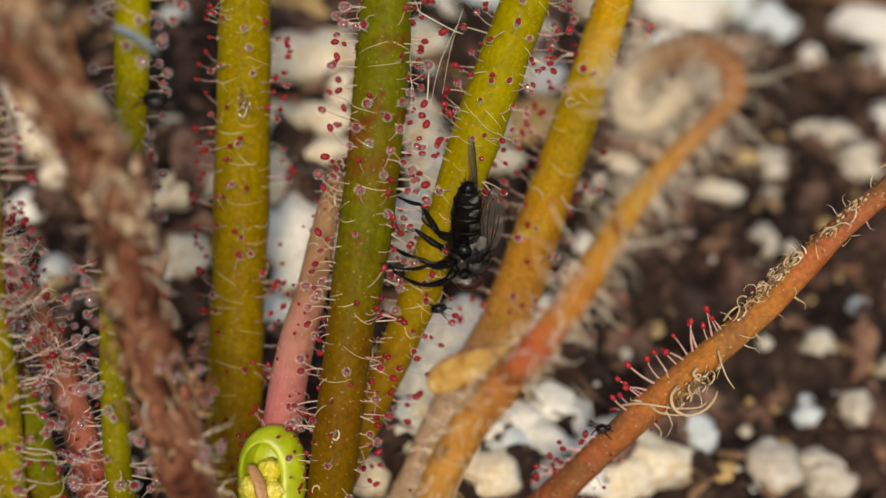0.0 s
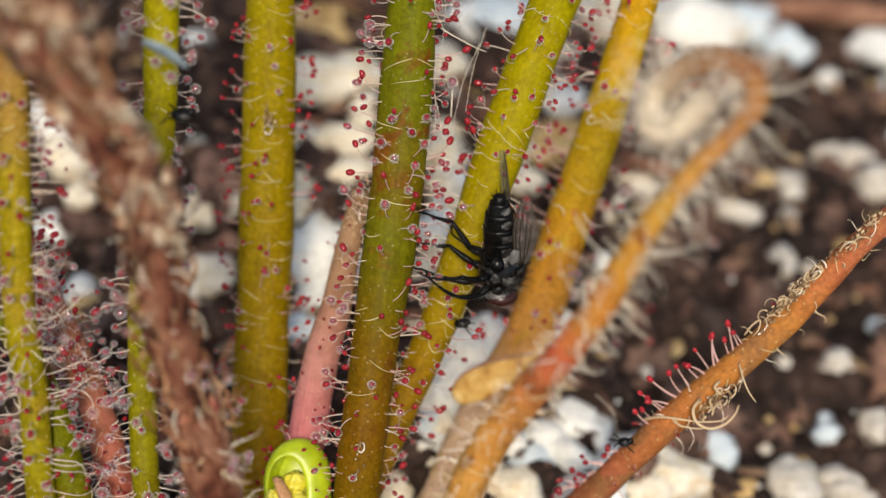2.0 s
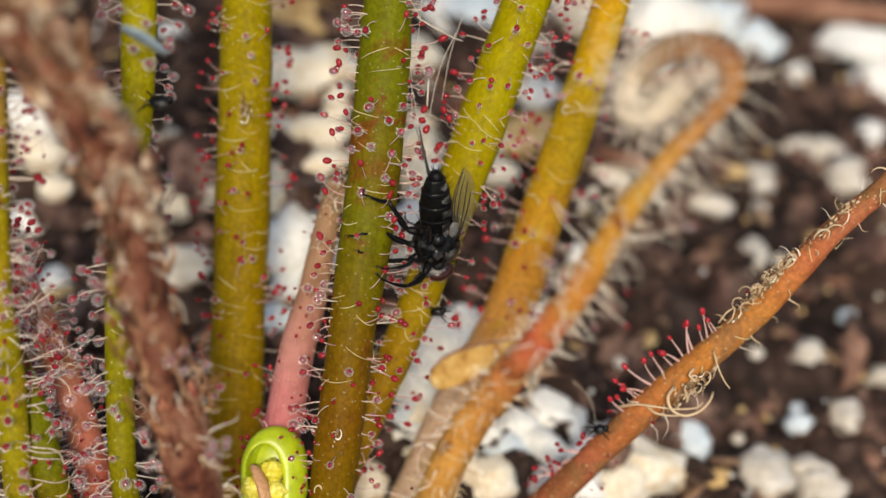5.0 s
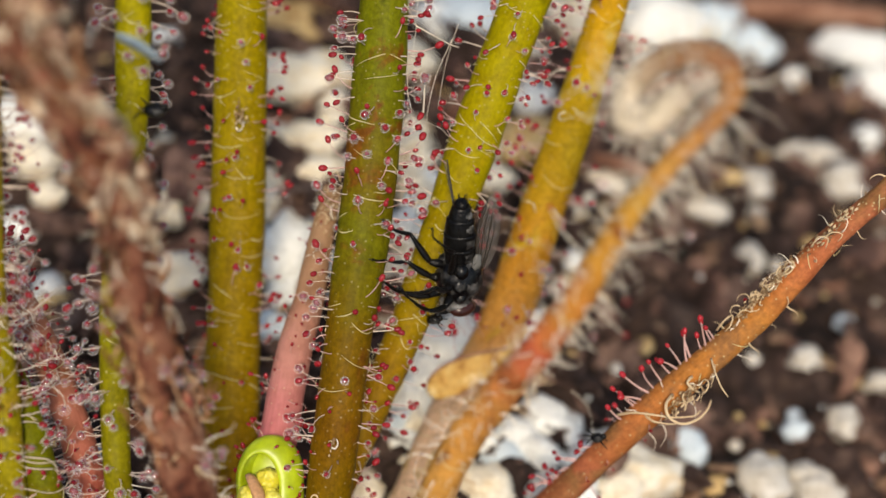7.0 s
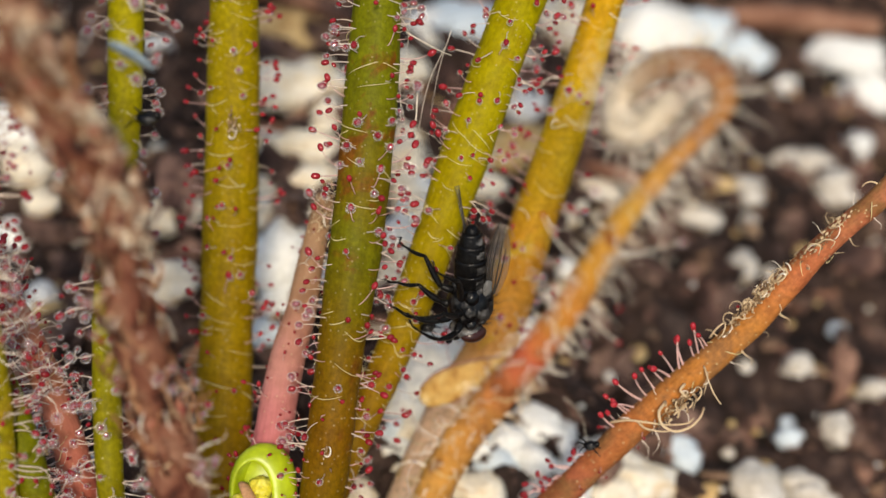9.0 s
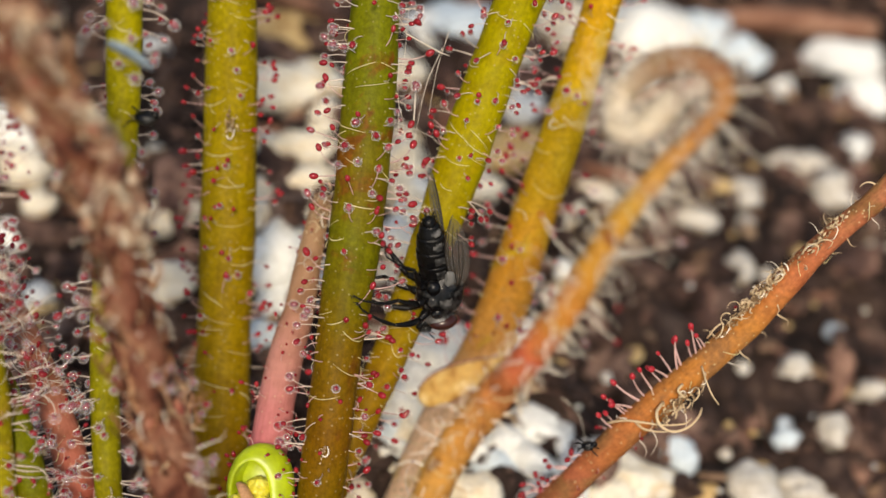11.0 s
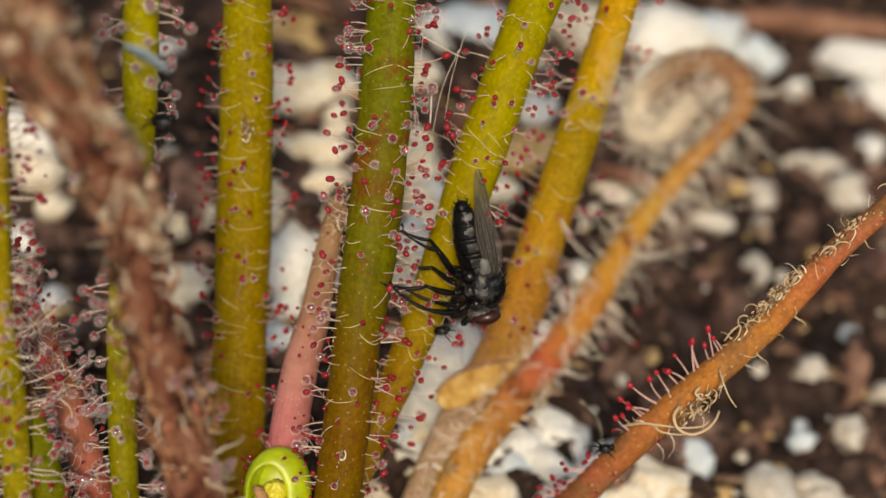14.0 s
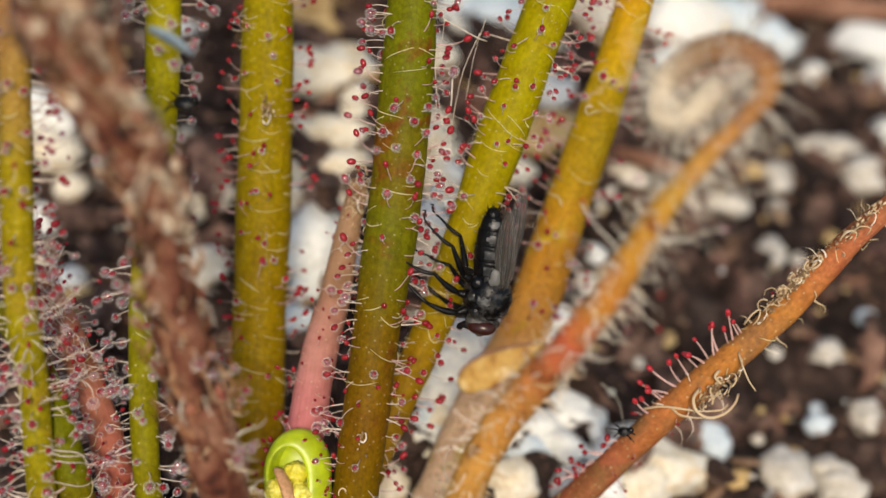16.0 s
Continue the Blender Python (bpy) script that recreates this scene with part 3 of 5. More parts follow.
grain(-10.5, 17.1, 1.81, "tan", 1.5, 0.90, -6)
grain(-20.0, 17.6, 1.06, "white", 1, 0.83, 21)
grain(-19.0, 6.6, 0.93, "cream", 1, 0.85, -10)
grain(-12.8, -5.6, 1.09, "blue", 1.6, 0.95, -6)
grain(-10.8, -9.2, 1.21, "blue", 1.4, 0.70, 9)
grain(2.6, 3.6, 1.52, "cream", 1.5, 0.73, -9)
grain(15.4, 19.4, 1.27, "blue", 1.4, 0.91, 8)
grain(17.5, 0.1, 0.48, "dull", 1, 0.70, -2)
grain(29.9, 4.3, 0.83, "tan", 1.2, 0.80, 0)
grain(21.4, -13.7, 0.48, "tan", 1, 0.75, 4)
grain(16.0, -16.7, 0.59, "dull", 1, 0.72, -10)
grain(19.0, -13.0, 0.42, "dull", 1, 0.79, 21)
# brighter cream and white kinds here make up for the leaves' shade
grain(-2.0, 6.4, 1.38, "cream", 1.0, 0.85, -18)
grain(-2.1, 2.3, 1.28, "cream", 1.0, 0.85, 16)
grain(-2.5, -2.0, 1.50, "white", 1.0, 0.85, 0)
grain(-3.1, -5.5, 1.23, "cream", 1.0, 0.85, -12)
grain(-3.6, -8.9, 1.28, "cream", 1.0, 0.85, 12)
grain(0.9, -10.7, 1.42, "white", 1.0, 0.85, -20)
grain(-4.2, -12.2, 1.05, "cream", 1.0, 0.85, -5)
grain(-0.2, -10.8, 1.63, "white", 1.1, 0.85, -15)
grain(1.0, -8.8, 1.15, "white", 1.0, 0.85, -20)
grain(-1.0, -14.9, 1.46, "white", 1.0, 0.85, 2)
grain(2.8, -10.3, 0.86, "white", 1.2, 0.85, -10)
grain(-2.5, -17.2, 1.17, "white", 1.2, 0.85, 0)
grain(31.6, 15.4, 1.27, "white", 1.0, 0.85, 15)
grain(20.1, 9.7, 0.98, "tan", 1.6, 0.85, 2)
grain(32.1, 5.6, 1.06, "dull", 1.2, 0.85, -20)
grain(29.7, -6.8, 0.92, "dull", 1.3, 0.85, 8)
grain(25.6, -5.9, 0.84, "tan", 1.8, 0.85, -20)
grain(23.7, -15.0, 1.24, "dull", 1.2, 0.85, 0)
grain(23.3, -10.1, 0.52, "blue", 1.0, 0.85, 15)


def small_grains():
    """Small perlite dust and chips between the grains."""
    rng = random.Random(9)
    pieces = []
    for i in range(420):
        x, y = rng.uniform(-44, 46), rng.uniform(-28, 42)
        r = rng.uniform(0.12, 0.4)
        v, f = ball(r * MM, np.array((x, y, ground_height(x, y) + clod(x, y) + r * 0.8)) * MM, 1, (1, rng.uniform(0.6, 1), 0.7), 0.4, 1.3, i)
        pieces.append((v, f, rng.choice((0, 1, 2, 2, 2))))
    ob = new("perlite_dust", mesh_of("perlite_dust", pieces, [M_PERLITE, M_CREAM, M_TANCHIP]))
    tagged(ob, "small perlite chips scattered between peat crumbs", "perlite", kind="stuff")


small_grains()


def bark_chip(x, y, long, wide, turn, seed):
    """A splinter of bark with a ridged top."""
    line = [((s - 0.5) * long * MM, 0.3 * math.sin(s * 3 + seed) * MM, 0.25 * math.sin(s * 5) * MM) for s in np.linspace(0, 1, 14)]
    w = [wide / 2 * MM * (0.35 + 0.65 * math.sin(math.pi * (0.08 + 0.84 * s)) ** 0.5) for s in np.linspace(0, 1, 14)]
    v, f, uv = tube(line, w, 14, 0.5, lambda i, a: 1 + 0.12 * np.sin(7 * a + seed) + 0.06 * np.sin(i * 1.3 + 3 * a))
    ob = new("bark_chip", mesh_of("bark_chip", [(v, f, 0, uv)], [M_BARK]))
    ob.matrix_basis = pose(x * MM, y * MM, (ground_height(x, y) + clod(x, y) + 0.5) * MM, 4, -3, turn)
    tagged(ob, "weathered reddish brown bark chip on the soil", "bark chip", "bark chips")


bark_chip(28.4, 28.0, 13.4, 4.0, -4, 1)
bark_chip(17.9, 18.4, 8.9, 3.1, 25, 2)
bark_chip(-11.7, 8.6, 4.7, 1.9, 5, 3)
bark_chip(1.2, 10.0, 3.5, 1.9, 60, 4)
bark_chip(13.1, 6.5, 5.6, 2.1, -30, 5)
bark_chip(27.0, 1.2, 4.4, 1.7, 20, 6)
bark_chip(-10.6, 18.9, 6.1, 2.0, -10, 7)


# ---------------------------------------------------------------- sundew leaves
def tentacle_mesh(seed, length, bend, droop, thick, head, hair, gland, curl=0.0):
    """A stalk that leaves the leaf along +z and bends, with a gland at its tip. Returns the mesh and the tip."""
    rng = random.Random(seed)
    pts, d = [Vector((0, 0, -0.05))], Vector((rng.uniform(-0.15, 0.15), rng.uniform(-0.15, 0.15), 1)).normalized()
    axis = Vector((rng.uniform(-1, 1), rng.uniform(-1, 1), rng.uniform(-0.3, 0.3))).normalized()
    steps = 9
    for i in range(steps):
        pts.append(pts[-1] + d * length / steps)
        d = (d + Vector((-droop, bend, 0)) * (1.6 / steps) + axis * (curl / steps) * (1 + i * 0.35)).normalized()
        if curl:
            axis.rotate(Euler((0, 0, 0.5)))
    radii = [thick * (1.25 - (0.65 if head else 1.1) * i / steps) * MM for i in range(steps + 1)]
    v, f, uv = tube([p * MM for p in pts], radii, 6)
    pieces = [(v, f, 0, uv)]
    tip = pts[-1] * MM
    if head:
        q = Vector((0, 0, 1)).rotation_difference(d)
        hv, hf = ball(head * MM, (0, 0, 0), 2, (0.82, 0.82, 1.2))
        pieces.append(([tuple(q @ Vector(p) + tip + d * head * 0.5 * MM) for p in hv], hf, 1))
        tip = tip + d * head * 0.5 * MM
    return mesh_of("tentacle", pieces, [hair, gland]), tip


def tentacle_kit(seed, lengths, bends, thick, head, hair, gland, curl=0.0, count=12, droop=(-0.3, 0.9)):
    rng = random.Random(seed)
    return [tentacle_mesh(seed * 100 + i, rng.uniform(*lengths), rng.uniform(*bends), rng.uniform(*droop), thick * rng.uniform(0.85, 1.2),
                          head * rng.uniform(0.8, 1.2), hair, gland, curl * rng.uniform(0.4, 1.0)) for i in range(count)]


KIT_FRESH = tentacle_kit(1, (1.0, 1.7), (-0.25, 0.25), 0.027, 0.178, M_HAIRPINK, M_GLAND, count=16, droop=(-0.8, 0.2))
KIT_WET = tentacle_kit(2, (0.8, 1.5), (-0.45, 0.45), 0.028, 0.168, M_HAIR, M_GLANDDEEP, count=16, droop=(-0.6, 0.5))
KIT_RED = tentacle_kit(3, (1.2, 2.1), (-0.4, 0.4), 0.055, 0.185, M_HAIRPINK, M_GLANDRED, droop=(-0.4, 0.2))
KIT_DRY = tentacle_kit(4, (0.9, 2.2), (-0.9, 0.9), 0.036, 0.0, M_HAIRWHITE, M_GLANDDRY, 2.2)
KIT_LONG = tentacle_kit(5, (2.4, 4.4), (-0.35, 0.35), 0.032, 0.12, M_HAIRWHITE, M_GLANDRED, 0.5, droop=(-0.5, 0.3))
KIT_PALE = tentacle_kit(8, (1.8, 4.2), (-0.45, 0.45), 0.03, 0.0, M_HAIRWHITE, M_GLANDDRY, 0.9, droop=(-0.5, 0.5))
KIT_TAN = tentacle_kit(6, (0.6, 1.6), (-1.2, 1.2), 0.05, 0.0, M_HAIRTAN, M_GLANDDRY, 2.0)
KIT_THREAD = tentacle_kit(9, (1.6, 3.6), (-0.6, 0.6), 0.027, 0.13, M_HAIR, M_GLANDDEEP, 1.9, droop=(-0.4, 0.6))
KIT_STUB = tentacle_kit(7, (0.5, 1.1), (-0.8, 0.8), 0.032, 0.125, M_HAIRPINK, M_GLANDDEEP, 1.0)
DROPS = [mesh_of("dew_drop", [(*ball(r * MM, (0, 0, 0), 3, (1, 1, 1.1)), 0)], [M_DEW]) for r in (0.205, 0.225, 0.24, 0.265)]


def leaf(name, rows, skin, kits, label, spacing, dew=0.4, wobble=0.04, flat=1.0, seed=0, group="sundew leaves", span=(0.04, 0.97), scale=1.0, sides=20, tilt=0.25, fine=0.8, drop=1.0):
    """A thread-like sundew leaf: rows of x, y, z, radius from its base upwards, in millimetres; one tentacle about every spacing millimetres.
    kits: rows of (from, to, kit, weight, dew) along the leaf; None leaves it bare."""
    rng = random.Random(seed + 17)
    rows = rows[::-1]
    x, y, z, r = rows[0]
    rows = [(x, y - 0.3, min(z - 2.0, ground_height(x, y) - 3.0), r)] + rows
    line = smooth_line(rows, 0.45)
    base = Vector(rows[0][:3])
    ob = thing(name, base, label, "plant leaf", group)
    c, rad = line[:, :3] - np.array(base), line[:, 3]
    ph = [rng.uniform(0, 6.3) for _ in range(4)]
    shape = lambda i, a: 1 + wobble * (np.sin(i * 0.31 + ph[0]) * 0.5 + np.sin(i * 0.13 + 2 * a + ph[1]) * 0.7 + np.sin(i * 0.9 + 3 * a + ph[2]) * 0.35)
    v, f, uv = tube(c * MM, rad * MM, sides, flat, shape)
    part("leaf_blade", mesh_of("leaf_blade", [(v, f, 0, uv)], [skin]), ob)
    t, n, b = frames_along(c)
    walked = np.r_[0, np.cumsum(np.linalg.norm(np.diff(c, axis=0), axis=1))]
    total = walked[-1]
    # fine hairs that lie across the skin
    pieces = []
    for _ in range(int(total * fine)):
        i = rng.randrange(6, len(c) - 8)
        a, sweep, run, lift = rng.uniform(0, 6.3), rng.choice((-1, 1)) * rng.uniform(0.3, 1.5), rng.uniform(-1.8, 1.2), rng.uniform(0.02, 0.16)
        arc = []
        for q in np.linspace(0, 1, 7):
            j = min(len(c) - 1, max(0, i + run * q * q - 0.35 * math.sin(math.pi * q)))
            cj = c[int(j)] + (c[min(len(c) - 1, int(j) + 1)] - c[int(j)]) * (j - int(j))
            k = rad[i] * 1.0 + 0.01 + lift * math.sin(math.pi * q * 0.8)
            arc.append((cj + (n[i] * math.cos(a + sweep * q) + b[i] * flat * math.sin(a + sweep * q)) * k) * MM)
        w = rng.uniform(0.013, 0.032) * MM
        pieces.append((*tube(arc, [w, w, w, w, w * 0.9, w * 0.7, w * 0.4], 4)[:2], 0))
    if pieces:
        part("fine_hairs", mesh_of("fine_hairs", pieces, [M_FINE]), ob)
    s = total * span[0]
    while s < total * span[1]:
        s += spacing * rng.uniform(0.4, 1.6)
        i = min(len(c) - 2, int(np.searchsorted(walked, s)))
        along = walked[i] / total
        fit_kits = [(k, w, d) for lo, hi, k, w, d in kits if lo <= along <= hi]
        if not fit_kits or line[i, 2] < ground_height(line[i, 0], line[i, 1]) + 0.6:
            continue
        kit, _, wet = rng.choices(fit_kits, [w for _, w, _ in fit_kits])[0]
        if kit is None:
            continue
        ang = rng.uniform(0, 2 * math.pi)
        out = n[i] * math.cos(ang) + b[i] * math.sin(ang) * flat
        zed = Vector(out + t[i] * rng.uniform(-tilt, tilt)).normalized()
        xed = (Vector(t[i]) - zed * Vector(t[i]).dot(zed)).normalized()
        m = Matrix((xed, zed.cross(xed), zed)).transposed().to_4x4()
        m.translation = Vector(c[i] + (n[i] * math.cos(ang) + b[i] * math.sin(ang) * flat) * rad[i] * 0.97) * MM
        me, tip = kit[rng.randrange(len(kit))]
        k = scale * rng.uniform(0.8, 1.2)
        hair = part("tentacle", me, ob, m=m @ Matrix.Diagonal((k, k, k, 1)))
        if rng.random() < dew * wet:
            # the dew sags below its gland
            sag = m.to_3x3().inverted() @ Vector((0, 0.02, -0.08 * rng.uniform(0.8, 1.3))) * MM
            part("dew_drop", DROPS[rng.randrange(4)], hair, "clear dew drop", Matrix.Translation(tip + sag) @ Matrix.Diagonal((drop, drop, drop, 1)))
    return ob


leaf_a = leaf("sundew_leaf", [(-10.6, 4.0, 36.1, 1.27), (-11.2, 0.7, 29.0, 1.38), (-11.4, -1.9, 24.9, 1.43), (-11.6, -6.2, 20.2, 1.50), (-11.9, -11.1, 14.9, 1.59), (-12.2, -17.2, 10.0, 1.61), (-12.3, -22.3, 5.9, 1.58), (-12.6, -27.4, -0.9, 1.49)],
     M_OLIVE, [(0, 1, KIT_FRESH, 2, 0.5), (0, 1, KIT_WET, 1.4, 1), (0, 0.5, None, 0.8, 0)], "tall olive green sundew leaf with red-tipped sticky hairs", 0.135, dew=0.6, seed=0, scale=0.9, fine=2.4, drop=0.85)
leaf_b = leaf("sundew_leaf", [(-2.0, 0.7, 38.6, 1.24), (-2.7, -3.5, 32.6, 1.33), (-3.1, -6.3, 29.1, 1.38), (-3.5, -10.5, 25.7, 1.41), (-4.1, -15.3, 21.9, 1.42), (-5.0, -20.0, 18.0, 1.34), (-5.7, -24.2, 14.6, 1.27), (-6.25, -27.0, 11.1, 1.24), (-6.9, -31.6, 3.5, 1.22)],
     M_DARK, [(0, 1, KIT_WET, 3, 1), (0, 1, KIT_FRESH, 2, 0.5), (0, 0.5, KIT_STUB, 1, 0), (0, 0.56, None, 2.6, 0)], "dark green sundew leaf flushed brown, beaded with dew", 0.105, dew=0.75, seed=1, scale=0.97, fine=1.8)
leaf_c = leaf("sundew_leaf", [(9.40, 0.6, 38.6, 1.18), (6.50, -2.8, 32.0, 1.27), (4.55, -4.9, 27.7, 1.34), (2.30, -9.1, 23.2, 1.35), (0.12, -13.5, 18.8, 1.22), (-2.10, -17.7, 14.5, 1.06), (-4.33, -21.1, 11.0, 1.05), (-6.30, -24.4, 8.0, 1.05), (-9.4, -29.4, 1.4, 1.08)],
     M_LIME, [(0, 1, KIT_FRESH, 2, 0.6), (0, 1, KIT_WET, 3, 1), (0, 0.55, None, 3.5, 0)], "leaning yellow green sundew leaf with red glands", 0.125, dew=0.9, seed=2, fine=2.8, scale=0.9, drop=0.88)
leaf_d = leaf("sundew_leaf", [(12.90, 5.6, 34.9, 0.90), (10.90, 1.2, 28.1, 0.97), (9.65, -1.2, 24.2, 1.04), (7.75, -4.9, 18.7, 1.20), (5.60, -9.0, 13.4, 1.39), (3.40, -13.7, 9.0, 1.54), (1.00, -17.6, 6.5, 1.66), (-1.00, -21.6, 4.5, 1.72), (-4.40, -26.9, -0.5, 1.75)],
     M_AMBER, [(0.3, 1, KIT_FRESH, 3, 0.5), (0.4, 1, KIT_WET, 1, 1), (0.36, 0.55, KIT_STUB, 0.7, 0), (0.5, 1, KIT_DRY, 0.6, 0)], "amber sundew leaf turning yellow green towards its top", 0.2, dew=0.92, seed=3, fine=1.6)
leaf_e = leaf("sundew_leaf", [(10.8, -22.5, 39.1, 0.55), (10.0, -23.2, 38.7, 0.6), (9.0, -23.5, 37.8, 0.54), (8.1, -23.0, 37.5, 0.56), (8.3, -21.7, 37.9, 0.66), (9.1, -21.2, 38.9, 0.73), (10.4, -21.4, 40.1, 0.75), (11.8, -21.8, 40.4, 0.70), (12.6, -22.7, 40.3, 0.64), (12.6, -23.6, 39.6, 0.57), (11.9, -24.0, 38.6, 0.45), (10.3, -24.9, 37.2, 0.50), (8.6, -25.9, 35.1, 0.56), (7.4, -26.8, 33.1, 0.61), (6.2, -27.7, 30.8, 0.70), (4.5, -28.5, 27.9, 0.80), (2.7, -29.0, 24.9, 0.89), (1.0, -29.9, 22.2, 0.96), (-0.4, -31.3, 19.2, 1.01), (-2.9, -31.8, 8.5, 1.15), (-4.4, -30.5, -2.1, 1.25)],
     M_DRY, [(0.4, 1, KIT_DRY, 2.2, 0), (0.2, 0.7, KIT_TAN, 2.0, 0), (0.3, 0.72, None, 1.6, 0), (0.2, 0.45, KIT_THREAD, 0.35, 0), (0.6, 0.78, KIT_PALE, 1.2, 0), (0.78, 1, KIT_PALE, 2.5, 0), (0.58, 0.76, KIT_LONG, 0.45, 0.3)], "withering orange sundew leaf with curled fuzzy white hairs", 0.058, dew=0.92, seed=4, wobble=0.09, tilt=0.5, scale=0.85, fine=0.5)
leaf_f = leaf("sundew_leaf", [(27.5, -12.1, 25.7, 0.65), (23.6, -14.5, 22.5, 0.67), (21.0, -15.7, 20.2, 0.71), (17.1, -18.2, 16.3, 0.77), (14.1, -20.0, 14.2, 0.81), (11.2, -21.6, 12.0, 0.85), (8.8, -22.8, 9.6, 0.90), (6.2, -23.9, 6.5, 0.92), (0.6, -25.0, -2.7, 0.98)],
     M_RUST, [(0.55, 0.95, KIT_TAN, 2, 0), (0.45, 0.9, KIT_DRY, 0.7, 0), (0.25, 0.7, KIT_STUB, 0.12, 0)], "rust red slanting sundew leaf with few dried hairs", 0.5, dew=0.0, seed=5, wobble=0.08, scale=0.8, fine=0.6)
leaf_l = leaf("sundew_leaf", [(-15.0, -5.6, 39.9, 0.86), (-15.6, -10.7, 33.3, 0.91), (-15.8, -15.0, 29.1, 0.86), (-16.4, -17.9, 25.5, 0.74), (-17.0, -21.2, 22.2, 0.67), (-17.1, -23.3, 19.6, 0.72), (-17.1, -25.9, 16.7, 0.75), (-17.0, -28.1, 14.0, 0.75), (-17.1, -29.9, 2.3, 0.81)],
     M_MOSS, [(0, 1, KIT_WET, 1, 1)], "thin yellow green sundew leaf with large dew drops", 0.19, dew=0.92, seed=6, scale=1.05, drop=1.1)
leaf_dead = leaf("sundew_leaf", [(-18.4, -21.8, 53.8, 0.92), (-18.0, -22.5, 46.8, 1.00), (-17.4, -23.3, 43.0, 1.06), (-16.2, -24.1, 39.7, 1.08), (-15.0, -25.2, 35.7, 1.04), (-14.5, -26.2, 32.9, 1.00), (-14.0, -27.9, 29.6, 1.02), (-13.2, -29.6, 25.7, 1.07), (-12.4, -31.2, 21.2, 1.16), (-11.8, -31.9, 13.5, 1.22), (-11.7, -30.9, 1.5, 1.28)],
     M_DEAD, [(0, 1, KIT_DRY, 2, 0), (0.1, 0.6, KIT_WET, 1.4, 1), (0, 1, KIT_TAN, 2, 0)], "withered brown sundew leaf with matted dry hairs", 0.15, dew=0.92, seed=7, wobble=0.24, tilt=0.6, scale=0.9)
leaf_g = leaf("sundew_leaf", [(-22.5, -7.2, 41.2, 0.77), (-22.6, -14.6, 33.3, 0.81), (-22.7, -20.5, 27.2, 0.82), (-22.7, -23.4, 23.6, 0.80), (-22.4, -25.6, 19.9, 0.78), (-22.2, -29.1, 15.7, 0.79), (-22.6, -32.0, 4.4, 0.84)],
     M_GREEN, [(0, 1, KIT_WET, 2, 1), (0.1, 0.75, KIT_THREAD, 1.3, 0.4), (0, 0.7, KIT_DRY, 0.5, 0)], "green sundew leaf with long pale hairs and dew", 0.1, dew=0.92, seed=8, scale=1.0)
leaf_g2 = leaf("sundew_leaf", [(-25.1, -19.5, 18.4, 0.76), (-23.2, -22.5, 18.5, 0.80), (-21.8, -25.4, 17.5, 0.85), (-20.6, -28.7, 14.9, 0.91), (-19.8, -31.8, 4.6, 0.97)],
     M_DARK, [(0, 1, KIT_WET, 2, 1), (0, 1, KIT_STUB, 1, 0)], "short dark green sundew leaf bent over at its tip", 0.3, dew=0.92, seed=9)
leaf_h = leaf("sundew_leaf", [(-25.4, -14.3, 18.8, 0.69), (-23.1, -17.5, 16.8, 0.81), (-21.4, -20.4, 15.1, 0.90), (-20.0, -23.5, 13.0, 0.96), (-19.1, -26.4, 10.7, 0.99), (-17.8, -30.1, 2.1, 1.03)],
     M_BROWNPINK, [(0, 1, KIT_FRESH, 1, 0), (0, 1, KIT_WET, 3, 1), (0, 1, KIT_STUB, 0.7, 0), (0.55, 1, KIT_DRY, 2, 0), (0.55, 1, KIT_THREAD, 1.5, 0.5)], "reddish brown old sundew leaf crowded with short red hairs", 0.062, dew=0.92, seed=10, scale=0.7, drop=1.15)
leaf_p = leaf("sundew_leaf", [(-6.2, -10.5, 18.6, 0.48), (-6.9, -13.3, 17.0, 0.70), (-7.5, -16.1, 15.4, 0.85), (-8.3, -19.1, 14.2, 0.97), (-8.9, -22.1, 12.5, 1.09), (-9.5, -24.7, 10.3, 1.19), (-10.7, -28.4, 3.5, 1.22)],
     M_PINK, [(0.72, 1, KIT_DRY, 2, 0), (0.5, 1, KIT_STUB, 3, 0), (0.3, 1, KIT_FRESH, 0.5, 0)], "pink fading sundew leaf with a dried tip", 0.16, dew=0.1, seed=11, scale=0.7, fine=0)


def tangle(owner, a, b, count, seed):
    """Extra long hairs that stand up in a tangle from a stretch a to b of a leaf."""
    rng = random.Random(seed)
    for i in range(count):
        p = Vector(a).lerp(Vector(b), rng.random()) + Vector((rng.uniform(-0.6, 0.6), rng.uniform(-0.5, 0.1), rng.uniform(-0.2, 0.6)))
        zed = Vector((rng.gauss(0, 0.8), rng.gauss(0.2, 0.6), abs(rng.gauss(0.5, 0.5)))).normalized()
        xed = zed.orthogonal().normalized()
        m = Matrix((xed, zed.cross(xed), zed)).transposed().to_4x4()
        m.translation = p * MM - owner.location
        k = rng.uniform(0.65, 1.1)
        me, tip = (KIT_THREAD, KIT_WET, KIT_DRY, KIT_FRESH)[i % 4][rng.randrange(12)]
        hair = part("tentacle", me, owner, m=m @ Matrix.Diagonal((k, k, k, 1)))
        if i % 4 == 1:
            part("dew_drop", DROPS[rng.randrange(4)], hair, "clear dew drop", Matrix.Translation(tip))


tangle(leaf_h, (-25.4, -14.6, 19.2), (-20.6, -22.2, 14.6), 100, 31)
tangle(leaf_h, (-25.6, -14.2, 19.4), (-23.0, -17.6, 17.4), 90, 33)
tangle(leaf_g, (-22.7, -23.4, 23.6), (-22.2, -29.1, 15.7), 22, 32)


